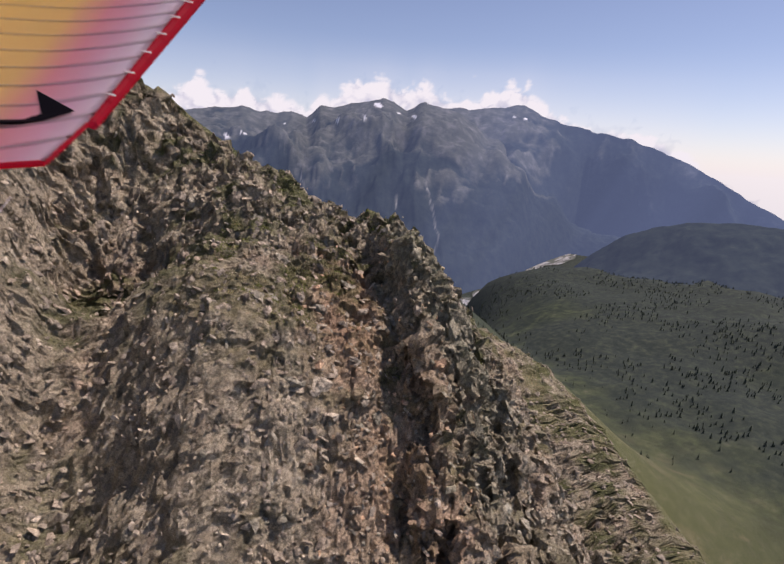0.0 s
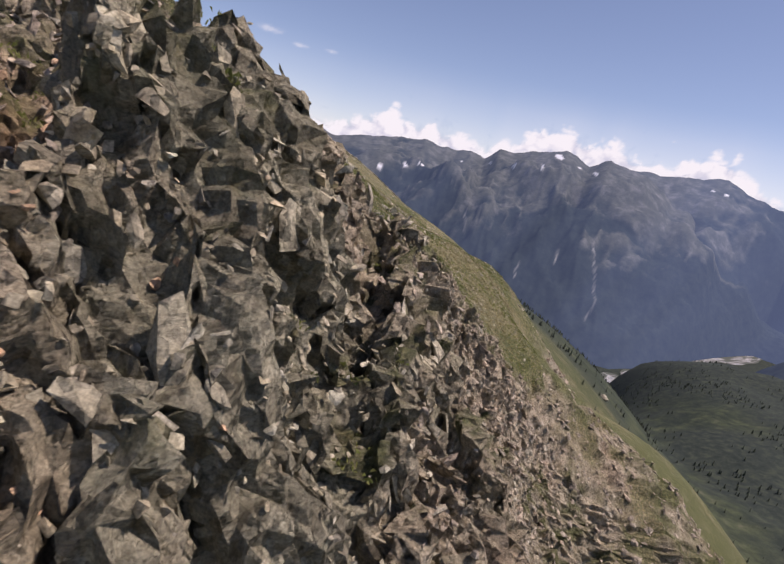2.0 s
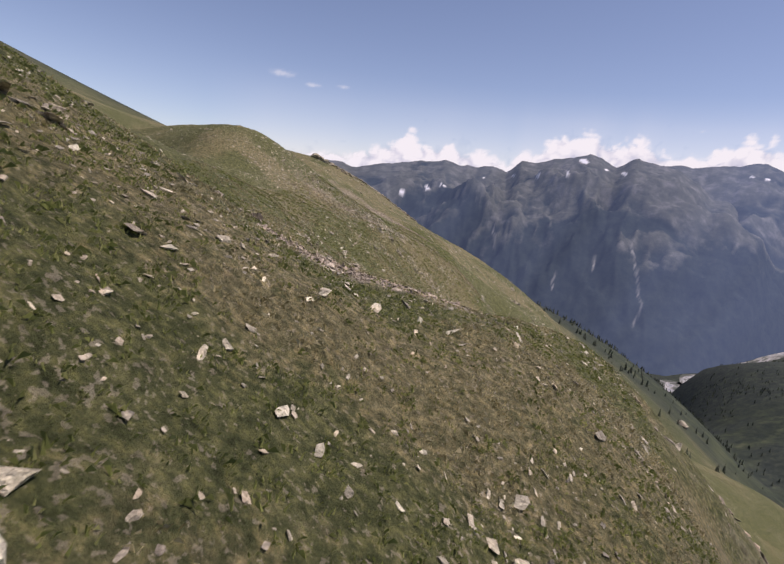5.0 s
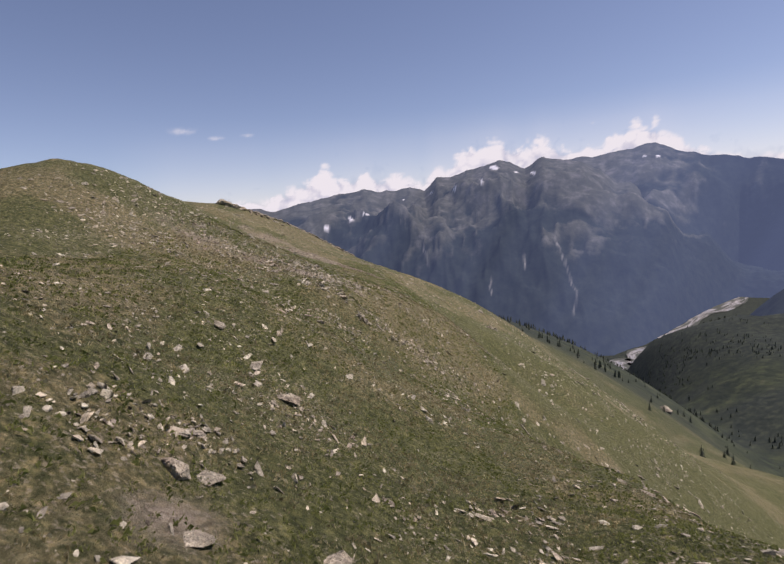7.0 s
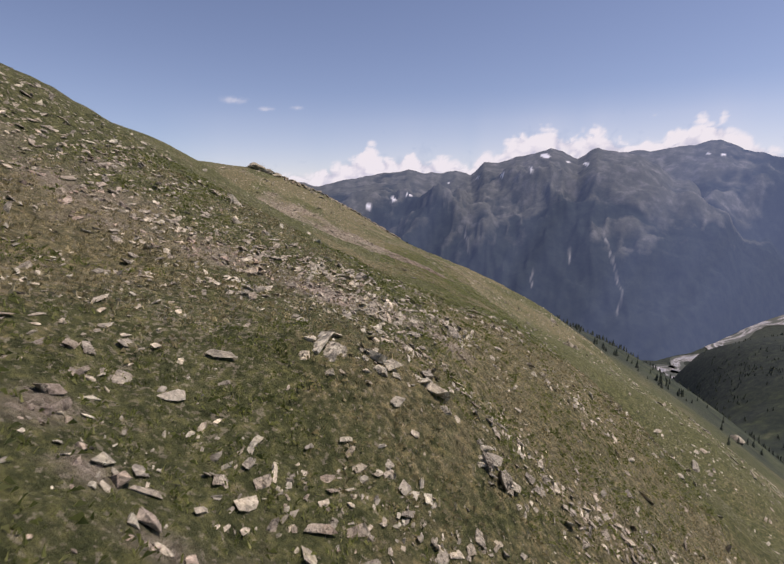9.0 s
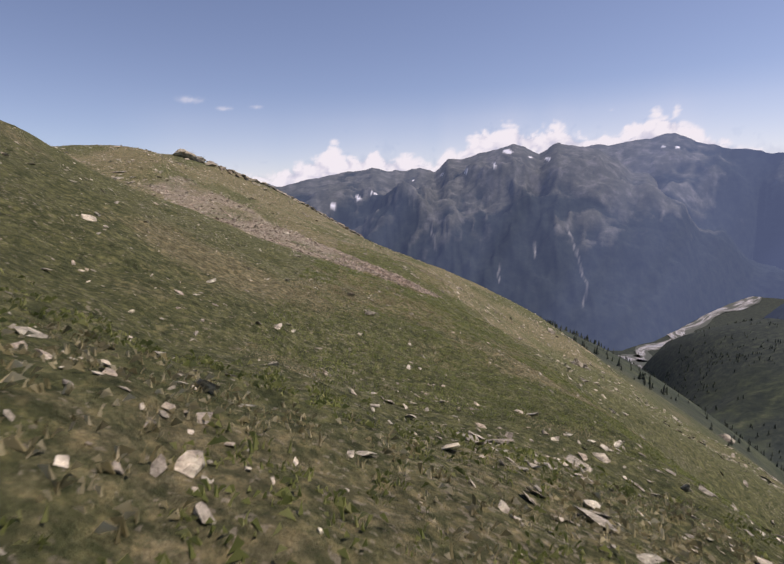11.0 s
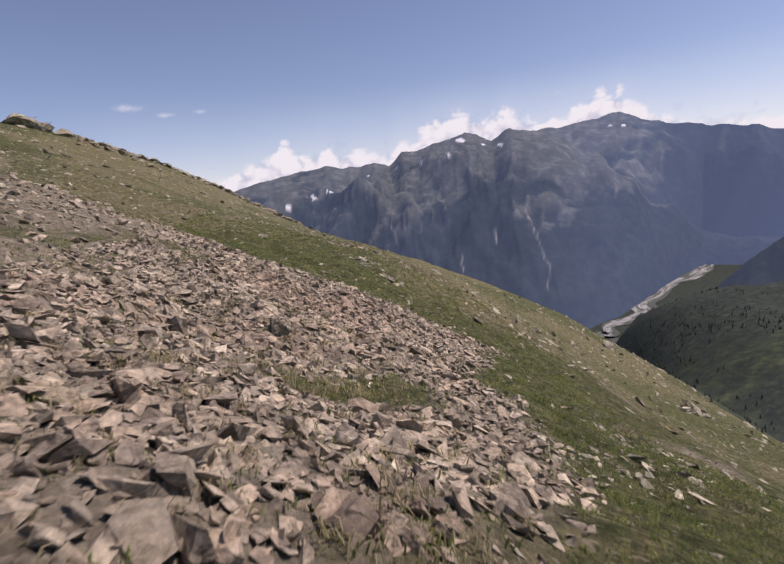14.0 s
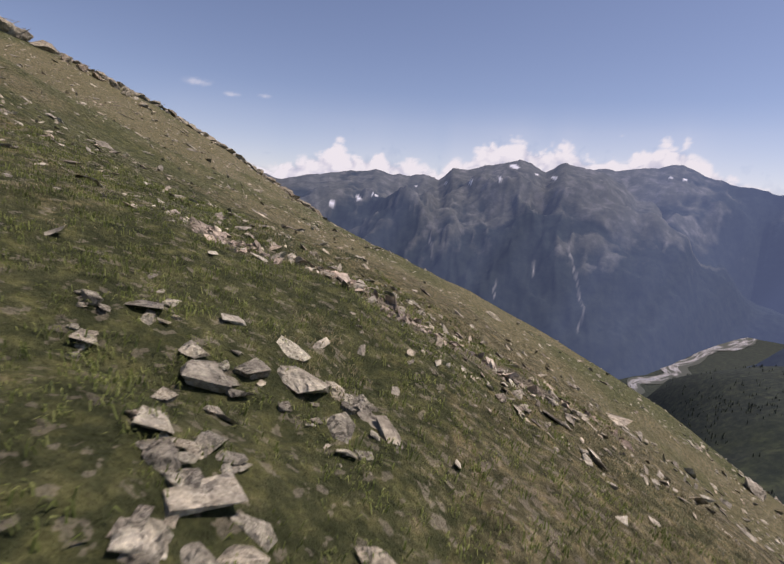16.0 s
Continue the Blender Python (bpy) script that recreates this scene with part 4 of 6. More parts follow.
# broken rock all over the spur and its crags
weights = (ROCK * length)[1:-1, 1:-1] * np.outer(gy[2:] - gy[:-2], gx[2:] - gx[:-2])
inside = (X > 8) & (X < 98) & (Y > 8) & (Y < 115)
weights = weights * inside[1:-1, 1:-1] * (ROCK[1:-1, 1:-1] > 0.25)
weights = (weights / weights.sum()).ravel()
def on_rock(count, r, spread=0.12, box=None):
    """Points of the bare rock, evenly by its area."""
    chance = weights
    if box:
        chance = weights * ((X > box[0]) & (X < box[1]) & (Y > box[2]) & (Y < box[3]))[1:-1, 1:-1].ravel()
        chance = chance / chance.sum()
    pj, pi = np.unravel_index(r.choice(len(weights), count, p=chance), (len(gy) - 2, len(gx) - 2))
    return PTS[pj + 1, pi + 1] + r.normal(0, spread, (count, 3)), N[pj + 1, pi + 1]


def slab_shape(r, flat, least=0.25):
    """A split block of schist: a slanted box with broken corners, about one long."""
    bm = bmesh.new()
    lean = r.uniform(-0.28, 0.28, 2)
    for sx in (-1, 1):
        for sy in (-1, 1):
            for sz in (-1, 1):
                q = r.uniform(least, 1.0, 3)
                bm.verts.new((0.5 * sx * q[0] + lean[0] * sz, 0.36 * sy * q[1] + lean[1] * sz, 0.5 * flat * sz * q[2]))
    for _ in range(3):
        bm.verts.new((r.uniform(-0.5, 0.5), r.uniform(-0.36, 0.36), r.uniform(0.3, 0.6) * flat))
    hull = bmesh.ops.convex_hull(bm, input=bm.verts)
    bmesh.ops.delete(bm, geom=[g for g in hull["geom_unused"] if isinstance(g, bmesh.types.BMVert)], context="VERTS")
    bmesh.ops.triangulate(bm, faces=bm.faces)
    bm.verts.index_update()
    vs = np.array([v.co[:] for v in bm.verts])
    fs = np.array([[v.index for v in f.verts] for f in bm.faces])
    bm.free()
    return vs, fs


SLABS = [slab_shape(rng, flat) for flat in (0.2, 0.3, 0.42, 0.6) for _ in range(6)]
LEAVES = [slab_shape(rng, flat, 0.45) for flat in (0.3, 0.42, 0.55) for _ in range(6)]
at, nn = on_rock(11000, rng, 0.06, (16, 62, 24, 84))
sz = np.clip(0.15 * np.exp(np.abs(rng.normal(0, 0.7, len(at)))), 0.09, 1.0)
red = rng.uniform(0, 1, len(at)) < np.clip(1.6 * np.maximum(bell(at[:, 0], at[:, 1], 31.2, 38.3, 1.6, 3.2), 0.7 * bell(at[:, 0], at[:, 1], 33, 33.5, 2.5, 2.0)), 0, 0.85)
sz = sz * np.where((at[:, 0] < 33) & (at[:, 1] < 47), 0.85, 1.0)
for sel, mat, word in ((~red & (at[:, 0] < 34), MAT_STONE, "angular grey-brown schist broken loose on the flank of the spur"), (~red & (at[:, 0] >= 34), MAT_GREY, "angular grey schist broken loose on the ledges of the buttress")):
    strew("spur_rubble", at[sel, 0], at[sel, 1], sz[sel], word, mat, "rock rubble", 0.45, 0.5, normals=nn[sel], z=at[sel, 2], shapes=SMALL)
strew("rusty_rubble", at[red, 0], at[red, 1], sz[red] * 0.9, "reddish-brown broken stones filling the gully beside the buttress", MAT_RUST, "rock rubble", 0.45, 0.35, normals=nn[red], z=at[red, 2])
# ledges: split blocks that lie along the bedding of the rock, half set in it
bed = np.array((0.30, 0.22, 0.93))
for count, box, middle, label in ((8500, (8, 36, 19, 52), 0.27, "steep slivers and plates of schist on the broken flank of the spur"),
                                  (3200, (34, 52, 33, 57), 0.22, "thin split plates and blocks of schist on the steep buttress"),
                                  (3500, (33, 50, 50, 66), 0.2, "small split plates of schist on the close ledges of the spur"),
                                  (7500, (26, 58, 57, 83), 0.25, "broken schist blocks among grass at the head of the spur"),
                                  (6500, (46, 97, 30, 114), 0.5, "blocks and ledges of schist on the lower spur")):
    at, nn = on_rock(count, rng, 0.1, box)
    sz = np.clip(middle * np.exp(rng.normal(0, 0.5, len(at))), 0.09, 1.3) * (0.8 + 0.5 * fbm(at[:, 0] / 3, at[:, 1] / 3, 2, 881))
    steep = rng.uniform(0, 1, len(at)) < (0.65 if box[0] == 8 else 0.45)
    at = at - nn * (0.14 * sz)[:, None]
    lie = np.where(steep[:, None], nn + 0.3 * np.array((-0.8, -0.6, 0.0)), bed + 0.25 * nn)
    lie /= np.linalg.norm(lie, axis=1)[:, None]
    dark = slate_at(at[:, 0], at[:, 1]) > rng.uniform(0.1, 0.9, len(at))
    for sel, mat, word in ((~dark, MAT_STONE, label), (dark, MAT_SLATE, label.replace("schist", "dark green schist"))):
        if sel.sum() > 10:
            strew("spur_ledges", at[sel, 0], at[sel, 1], sz[sel], word, mat, "rock ledges", 0.22, 0.3, shapes=SLABS, normals=lie[sel], z=at[sel, 2], along=np.array((0.35, -0.25, -0.9)))

# jointed faces: tall split columns that stand close together down the fall of the rock
for count, box, middle, label in ((800, (8, 34, 19, 52), 0.55, "steep jointed slabs in the flank of the spur"),
                                  (420, (34, 52, 31, 44.5), 0.6, "steep jointed ribs and slabs of the buttress"),
                                  (260, (34, 50, 43.5, 60), 0.8, "broken jointed slabs between grassy steps of the buttress"),
                                  (900, (26, 60, 57, 83), 0.5, "jointed slabs of the crags at the head of the spur"),
                                  (2600, (46, 96, 30, 112), 1.0, "jointed slabs of the lower spur")):
    at, nn = on_rock(count, rng, 0.10, box)
    keep = bare_at(at[:, 0], at[:, 1]) > rng.uniform(0.1, 0.75, len(at))
    at, nn = at[keep], nn[keep]
    sz = np.clip(middle * np.exp(rng.normal(0, 0.38, len(at))), 0.3, 1.4) * (0.75 + 0.6 * fbm(at[:, 0] / 3, at[:, 1] / 3, 2, 883))
    at = at - nn * (0.36 * sz)[:, None]
    fall = np.array((0.62, -0.18, -1.0)) - nn * (nn @ np.array((0.62, -0.18, -1.0)))[:, None]
    dark = slate_at(at[:, 0], at[:, 1]) > rng.uniform(0.3, 0.7, len(at))
    for sel, mat, word in ((~dark, MAT_FACE, "grey-brown schist: " + label), (dark, MAT_FACE_DARK, "dark green schist: " + label)):
        if sel.sum() > 10:
            strew("jointed_face", at[sel, 0], at[sel, 1], sz[sel], word, mat, "rock face", 0.13, 0.3, shapes=LEAVES, normals=nn[sel], z=at[sel, 2], along=fall[sel], stray=0.24, form=(1.4, 0.66, 0.6))


# stones in the turf
def turf_spots(count, x0, x1, y0, y1, seed, spread, power=1.0):
    r = np.random.RandomState(seed)
    x, y = r.uniform(x0, x1, count), r.uniform(y0, y1, count)
    d = 0.5 + 0.9 * fbm(x / spread, y / spread, 4, seed)
    keep = r.uniform(0, 1, count) < np.clip(d, 0.04, 1) ** power
    return x[keep], y[keep]


# where stones crowd in the turf: x, y, half widths along the slope and up it, share
BANDS_UP = ((22.6, 170.6, 4, 3, 3), (21, 161.6, 4, 2, 3), (25.2, 174, 4, 3, 3), (24.9, 160.5, 3, 1.5, 2), (32.9, 155.7, 2, 1.5, 1), (34.6, 165.4, 3, 2, 2), (33.3, 168.4, 3, 1.5, 3), (36.5, 169.3, 2, 1.2, 3), (29.8, 168, 2.5, 2, 2), (34, 163.6, 2, 1.2, 2), (34.7, 125.8, 1.2, 0.8, 2), (36.4, 128, 1.4, 0.8, 3), (39.2, 133.9, 2, 0.8, 2))
BANDS_DOWN = ((38.7, 163.8, 1.2, 0.8, 2), (40.7, 164.1, 1.2, 0.8, 2), (43.2, 162.3, 1.2, 0.8, 3), (40.9, 155.7, 1.6, 0.7, 3), (37.9, 154.7, 1.3, 0.6, 2), (47, 161.8, 1.4, 1.0, 3), (49.5, 162, 1.4, 1.0, 3), (52.9, 165, 2, 1.2, 2), (50, 155, 1.8, 1.2, 3), (42, 169.3, 1.2, 0.8, 3), (39.7, 167.4, 1.2, 0.8, 3), (46.1, 176.9, 2, 1.2, 2), (49.5, 172.5, 1.4, 1, 3), (58.9, 180.9, 3, 1.5, 2), (62, 185, 4, 2, 2), (47.4, 131.6, 2, 1, 2))
BANDS_LAST = ((37.5, 169, 1.2, 0.7, 3), (38.7, 166.8, 1.0, 0.6, 3), (42.8, 170.4, 1.2, 0.7, 3), (39.3, 174.2, 1.4, 0.8, 2), (43.5, 212.4, 0.5, 0.4, 2), (42.4, 214, 0.4, 0.3, 1), (47, 231.8, 1.0, 0.5, 2), (50.6, 229.2, 1.0, 0.6, 3), (54, 232.2, 1.6, 0.7, 3), (50.3, 260, 2.0, 0.5, 3), (48, 258, 1.6, 0.4, 2), (52, 256, 1.2, 0.4, 3), (53.4, 256.8, 1.4, 0.3, 3), (49.2, 253.2, 0.5, 0.3, 1), (44, 261, 3, 1.6, 2), (40, 266, 4, 2.5, 2))


def banded(count, r):
    x, y = [], []
    bands = BANDS_UP + BANDS_DOWN + BANDS_LAST
    total = sum(b[4] * (b[2] * b[3]) ** 0.5 for b in bands)
    for cx, cy, rx, ry, share in bands:
        n = int(count * share * (rx * ry) ** 0.5 / total)
        x.append(r.normal(cx, rx, n))
        y.append(r.normal(cy, ry, n))
    return np.concatenate(x), np.concatenate(y)


def contour(x, y):
    """The level way across the slope at each spot."""
    n = normals_at(x, y)
    c = np.stack([-n[:, 1], n[:, 0], np.zeros(len(x))], 1)
    return c / (np.linalg.norm(c, axis=1)[:, None] + 1e-6)


FLAKES = SLABS[:12] + SMALL[:6]
x, y = turf_spots(36000, 18, 62, 58, 262, 421, 4.0, 2.6)
keep = rock_at(x, y) < 0.6
x, y = x[keep], y[keep]
s = np.clip(0.125 * np.exp(rng.normal(0, 0.55, len(x))), 0.05, 0.6) * np.where(y > 190, 0.62, 1.0)
more = turf_spots(20000, 22, 58, 72, 190, 427, 3.2, 2.6)
x, y = np.concatenate([x, more[0]]), np.concatenate([y, more[1]])
s = np.concatenate([s, np.clip(0.13 * np.exp(rng.normal(0, 0.55, len(more[0]))), 0.05, 0.6)])
grey = rng.uniform(0, 1, len(x)) < 0.45
for sel, mat, label in ((~grey, MAT_PALE, "small pale flakes of schist lying in the dry turf"), (grey, MAT_GREY, "small grey stones sunk in the dry turf")):
    strew("turf_stones", x[sel], y[sel], s[sel], label, mat, "stones", 0.22, 0.0, shapes=FLAKES, along=contour(x[sel], y[sel]), stray=0.5, form=(1.35, 0.85, 0.9))
x, y = banded(6500, rng)
s = np.clip(0.15 * np.exp(rng.normal(0, 0.55, len(x))), 0.06, 0.42) * np.where(y > 190, 0.6, 1.0)
grey = rng.uniform(0, 1, len(x)) < 0.4
for sel, mat, label in ((~grey, MAT_PALE, "bands of pale flat schist slabs breaking through the turf"), (grey, MAT_BLOCK, "bands of dark weathered schist blocks breaking through the turf")):
    strew("stony_band", x[sel], y[sel], s[sel], label, mat, "stones", 0.3, 0.0, shapes=FLAKES, along=contour(x[sel], y[sel]), stray=0.45, form=(1.4, 0.9, 1.0))
x, y = turf_spots(15000, -40, 150, 70, 420, 431, 12.0, 1.8)
more = turf_spots(16000, 56, 125, 105, 300, 437, 7.0, 2.0)
upper = turf_spots(9000, -12, 58, 243, 346, 443, 5.0, 1.5)
x, y = np.concatenate([x, more[0], upper[0]]), np.concatenate([y, more[1], upper[1]])
s = np.clip(0.25 * np.exp(rng.normal(0, 0.5, len(x))), 0.15, 1.2) * np.where((x > 58) | (x < 20), 1.25, 1.0)
s = np.where((x > 36) & (x < 57) & (y > 190) & (y < 265), np.minimum(s, 0.28), s)
strew("slope_stones", x, y, s, "scattered schist stones on the grassy mountainside", MAT_GREY, "stones", 0.3, 0.2, shapes=FLAKES, along=contour(x, y), stray=0.5, form=(1.4, 0.9, 0.9))

# loose stones of the scree: the nearest singly, the rest together
scree = tagged(new("scree"), "slope of loose flat reddish-grey schist stones", "scree")
fields = ((39, 54, 221, 250, 52000), (9, 39, 222, 270, 12000), (35, 52, 97, 113, 8000), (20, 48, 148, 175, 9000), (33, 64, 120, 158, 3000), (52, 64, 230, 248, 1500), (45, 58, 255, 262, 7000), (54, 86, 90, 126, 6000))
x = np.concatenate([rng.uniform(f[0], f[1], f[4]) for f in fields])
y = np.concatenate([rng.uniform(f[2], f[3], f[4]) for f in fields])
keep = rng.uniform(0, 1, len(x)) < scree_at(x, y)
x, y = x[keep], y[keep]
lone = (y > 224) & (y < 247) & (x > 42.5) & (x < 50)
first = np.flatnonzero(lone)[:300]
rest = np.setdiff1d(np.arange(len(x)), first)
s = np.clip(0.14 * np.exp(rng.normal(0, 0.48, len(x))), 0.06, 0.5) * np.where(x < 39, 1.5, np.where((x > 54) & (y < 130), 2.6, 1.0))
strew("rubble", x[rest], y[rest], s[rest], "loose flat schist stones of many sizes", MAT_STONE, "", 0.35, 0.05, shapes=SMALL, parent=scree)
stone_meshes = []
for vs, fs in SHAPES[:10]:
    me = bpy.data.meshes.new("stone")
    me.from_pydata(vs.tolist(), [], fs.tolist())
    me.polygons.foreach_set("use_smooth", np.zeros(len(fs), bool))
    me.materials.append(MAT_STONE)
    stone_meshes.append(me)
nrm = normals_at(x[first], y[first])
turn = frames_for(nrm, rng, 0.35)
zz = height_at(x[first], y[first])
for k, i in enumerate(first):
    ob = new("stone", stone_meshes[k % 10])
    big = s[i] * 1.05
    m = Matrix([list(turn[k][q] * big) + [0] for q in range(3)] + [[0, 0, 0, 1]])
    m.translation = Vector((x[i], y[i], zz[k])) + Vector(nrm[k]) * 0.12 * big
    ob.matrix_world = m
    ob.parent = scree


# ---- boulders and outcrops ----
def hewn(seed, flat, rough=0.05, levels=2, mat=None):
    """A weathered boulder about one across: a hull with faces split and roughened."""
    r = np.random.RandomState(seed)
    bm = bmesh.new()
    lean = r.uniform(-0.25, 0.25, 2)
    for corner in [(a, b, c) for a in (-1, 1) for b in (-1, 1) for c in (-1, 1)]:
        q = r.uniform(0.22, 1.0, 3) * corner
        for _ in range(2):
            k = r.uniform(0.82, 1.0, 3)
            bm.verts.new((0.5 * q[0] * k[0] + lean[0] * corner[2], 0.40 * q[1] * k[1] + lean[1] * corner[2], 0.5 * flat * q[2] * k[2]))
    for _ in range(9):
        v = r.uniform(-1, 1, 3)
        v = v / (np.abs(v) ** 3).sum() ** (1 / 3) * r.uniform(0.8, 1.05)
        bm.verts.new((0.45 * v[0], 0.38 * v[1], 0.47 * flat * v[2]))
    hull = bmesh.ops.convex_hull(bm, input=bm.verts)
    bmesh.ops.delete(bm, geom=[g for g in hull["geom_unused"] if isinstance(g, bmesh.types.BMVert)], context="VERTS")
    if levels:
        bmesh.ops.bevel(bm, geom=list(bm.edges), offset=0.018, segments=1, affect="EDGES")
    bmesh.ops.triangulate(bm, faces=bm.faces)
    for _ in range(levels):
        long = [e for e in bm.edges if e.calc_length() > 0.12]
        bmesh.ops.subdivide_edges(bm, edges=long, cuts=1)
        bmesh.ops.triangulate(bm, faces=bm.faces)
    for v in bm.verts:
        q = v.co * 4 + Vector((seed, 0, 0))
        k = noise.noise(q) * 0.6 + noise.noise(q * 2.7) * 0.4
        step = round(v.co.z * 9) / 9 - v.co.z
        v.co += v.co.normalized() * (k * rough + 0.35 * rough * noise.noise(q * 6.1))
        v.co.x += 0.5 * step * (0.5 + k)
        v.co.y -= 0.4 * step * (0.5 - k)
    me = bpy.data.meshes.new("boulder")
    bm.to_mesh(me)
    bm.free()
    me.polygons.foreach_set("use_smooth", np.zeros(len(me.polygons), bool))
    me.materials.append(mat or MAT_BLOCK)
    return me


BOULDER_MESHES = {}


def boulder_mesh(seed, flat, dark=False):
    key = (seed % 9, flat, dark)
    if key not in BOULDER_MESHES:
        BOULDER_MESHES[key] = hewn(40 + seed % 9, flat, mat=MAT_DARK_BLOCK if dark else MAT_BLOCK)
    return BOULDER_MESHES[key]


def set_stone(ob, x, y, size, turn, tilt=0.0, sink=0.25, flat=0.5):
    xa, ya = np.array([x], float), np.array([y], float)
    n = Vector(normals_at(xa, ya)[0])
    up = (n * 0.8 + Vector((0, 0, 0.45))).normalized()
    m = up.to_track_quat("Z", "Y").to_matrix().to_4x4() @ pose(0, 0, 0, tilt, tilt * 0.6, turn)
    m = Matrix.Translation(Vector((x, y, float(height_at(xa, ya)[0]))) + n * size * flat * (0.5 - sink)) @ m @ Matrix.Scale(size, 4)
    ob.matrix_world = m


# x, y, width, flatness, turn
BOULDERS = ((40.9, 75.3, 1.7, 0.75, 20), (42.3, 76.4, 0.8, 0.5, 70), (42.0, 199.1, 0.6, 0.5, 200), (44.95, 233.4, 0.75, 0.75, 35), (45.9, 233.8, 0.5, 0.5, 80),
            (42.5, 255.6, 1.0, 0.25, 10), (47.4, 240.9, 0.6, 0.25, 120), (53.4, 245.9, 0.7, 0.5, 30), (38.0, 169.7, 0.62, 0.75, 55), (42.5, 169.0, 0.75, 0.5, 140),
            (38.6, 166.0, 0.62, 0.25, 210), (40.5, 166.0, 0.65, 0.25, 260), (39.1, 153.7, 0.7, 0.5, 310), (41.0, 104.1, 1.0, 0.5, 350), (40.5, 103.6, 0.8, 0.5, 25),
            (42.8, 104.7, 0.7, 0.5, 95), (45.5, 104.6, 0.8, 0.25, 160), (45.2, 106.1, 0.65, 0.75, 45), (42.1, 103.1, 0.8, 0.25, 130), (37.6, 126.2, 0.95, 0.25, 75))
BOULDERS_FAR = ((38.2, 123.2, 0.85, 0.25, 190), (36.9, 125.6, 0.85, 0.5, 240), (38.5, 135.7, 1.0, 0.5, 280), (41.1, 124.6, 1.0, 0.25, 320), (34.5, 140.4, 0.95, 0.25, 15),
                (44.5, 203.9, 0.32, 0.5, 200), (43.1, 203.65, 0.3, 0.5, 120), (42.1, 203.5, 0.36, 0.25, 40), (36.7, 214.5, 0.8, 0.25, 75), (46.05, 247.35, 0.36, 0.25, 30), (45.4, 248.4, 0.26, 0.25, 200), (47.5, 247.2, 0.15, 0.5, 80), (46.15, 246.7, 0.32, 0.25, 140), (49.9, 247.1, 0.3, 0.25, 20), (41.0, 202.3, 0.5, 0.5, 115), (46.75, 220.5, 0.5, 0.25, 160), (47.15, 220.9, 0.4, 0.5, 70), (46.9, 220.1, 0.3, 0.25, 20), (44.2, 217.25, 0.24, 0.5, 50), (43.7, 217.7, 0.42, 0.25, 110),
                (43.5, 210.8, 0.32, 0.5, 20), (43.9, 211.0, 0.2, 0.5, 300), (32.4, 74.6, 1.6, 0.5, 35),
                (86.9, 289.5, 2.4, 0.75, 0), (256, 443, 11, 0.75, 40))
for k, (bx, by, size, flat, turn) in enumerate(BOULDERS + BOULDERS_FAR):
    word = "flat slab of pale schist" if flat < 0.3 else "angular grey schist boulder" if flat < 0.6 else "blocky upright schist boulder"
    where = "on the scree" if scree_at(np.array([bx]), np.array([by]))[0] > 0.4 else "among the crags" if rock_at(np.array([bx]), np.array([by]))[0] > 0.4 else "sunk in the dry turf"
    ob = tagged(new("boulder", boulder_mesh(k, flat)), word + " " + where, "boulder", "boulders on the mountainside")
    set_stone(ob, bx, by, size, turn, 8.0 * math.sin(k * 2.1), 0.5 if size > 1.4 else 0.28, flat)


# the larger blocks of the spur, each for itself
spur = tagged(new("rocky_spur"), "buttress of layered schist with jutting blocks and grassy ledges", "rock buttress")
block_meshes = [hewn(70 + k, flat, 0.04, 0) for k, flat in enumerate((0.3, 0.4, 0.5, 0.5, 0.65, 0.8))]
dark_meshes = [hewn(70 + k, flat, 0.04, 0, MAT_DARK_BLOCK) for k, flat in enumerate((0.3, 0.4, 0.5, 0.5, 0.65, 0.8))]
br = np.random.RandomState(23)
for count, box, middle in ((130, (33.5, 52, 30, 62), 0.8), (60, (18, 33.5, 26, 50), 0.75), (125, (26, 66, 60, 84), 0.75)):
    at, nn = on_rock(count, br, 0.1, box)
    for p0, n0 in zip(at, nn):
        ob = new("block", (dark_meshes if slate_at(p0[:1], p0[1:2])[0] > 0.5 else block_meshes)[br.randint(6)])
        up = (Vector(n0) * 0.55 + Vector((0.30, 0.22, 0.75)) + Vector(br.normal(0, 0.14, 3))).normalized()
        size = float(np.clip(middle * math.exp(br.normal(0, 0.42)), 0.35, 2.2))
        ob.matrix_world = Matrix.Translation(Vector(p0) + Vector(n0) * -0.24 * size) @ up.to_track_quat("Z", "Y").to_matrix().to_4x4() @ pose(0, 0, 0, 0, 0, br.normal(30, 22) + 90 * br.randint(2)) @ Matrix.Scale(size, 4)
        ob.parent = spur


SLAB_MESHES = []
for vs, fs in SLABS:
    me = bpy.data.meshes.new("slab")
    me.from_pydata(vs.tolist(), [], fs.tolist())
    me.polygons.foreach_set("use_smooth", np.zeros(len(fs), bool))
    me.materials.append(MAT_PALE)
    SLAB_MESHES.append(me)


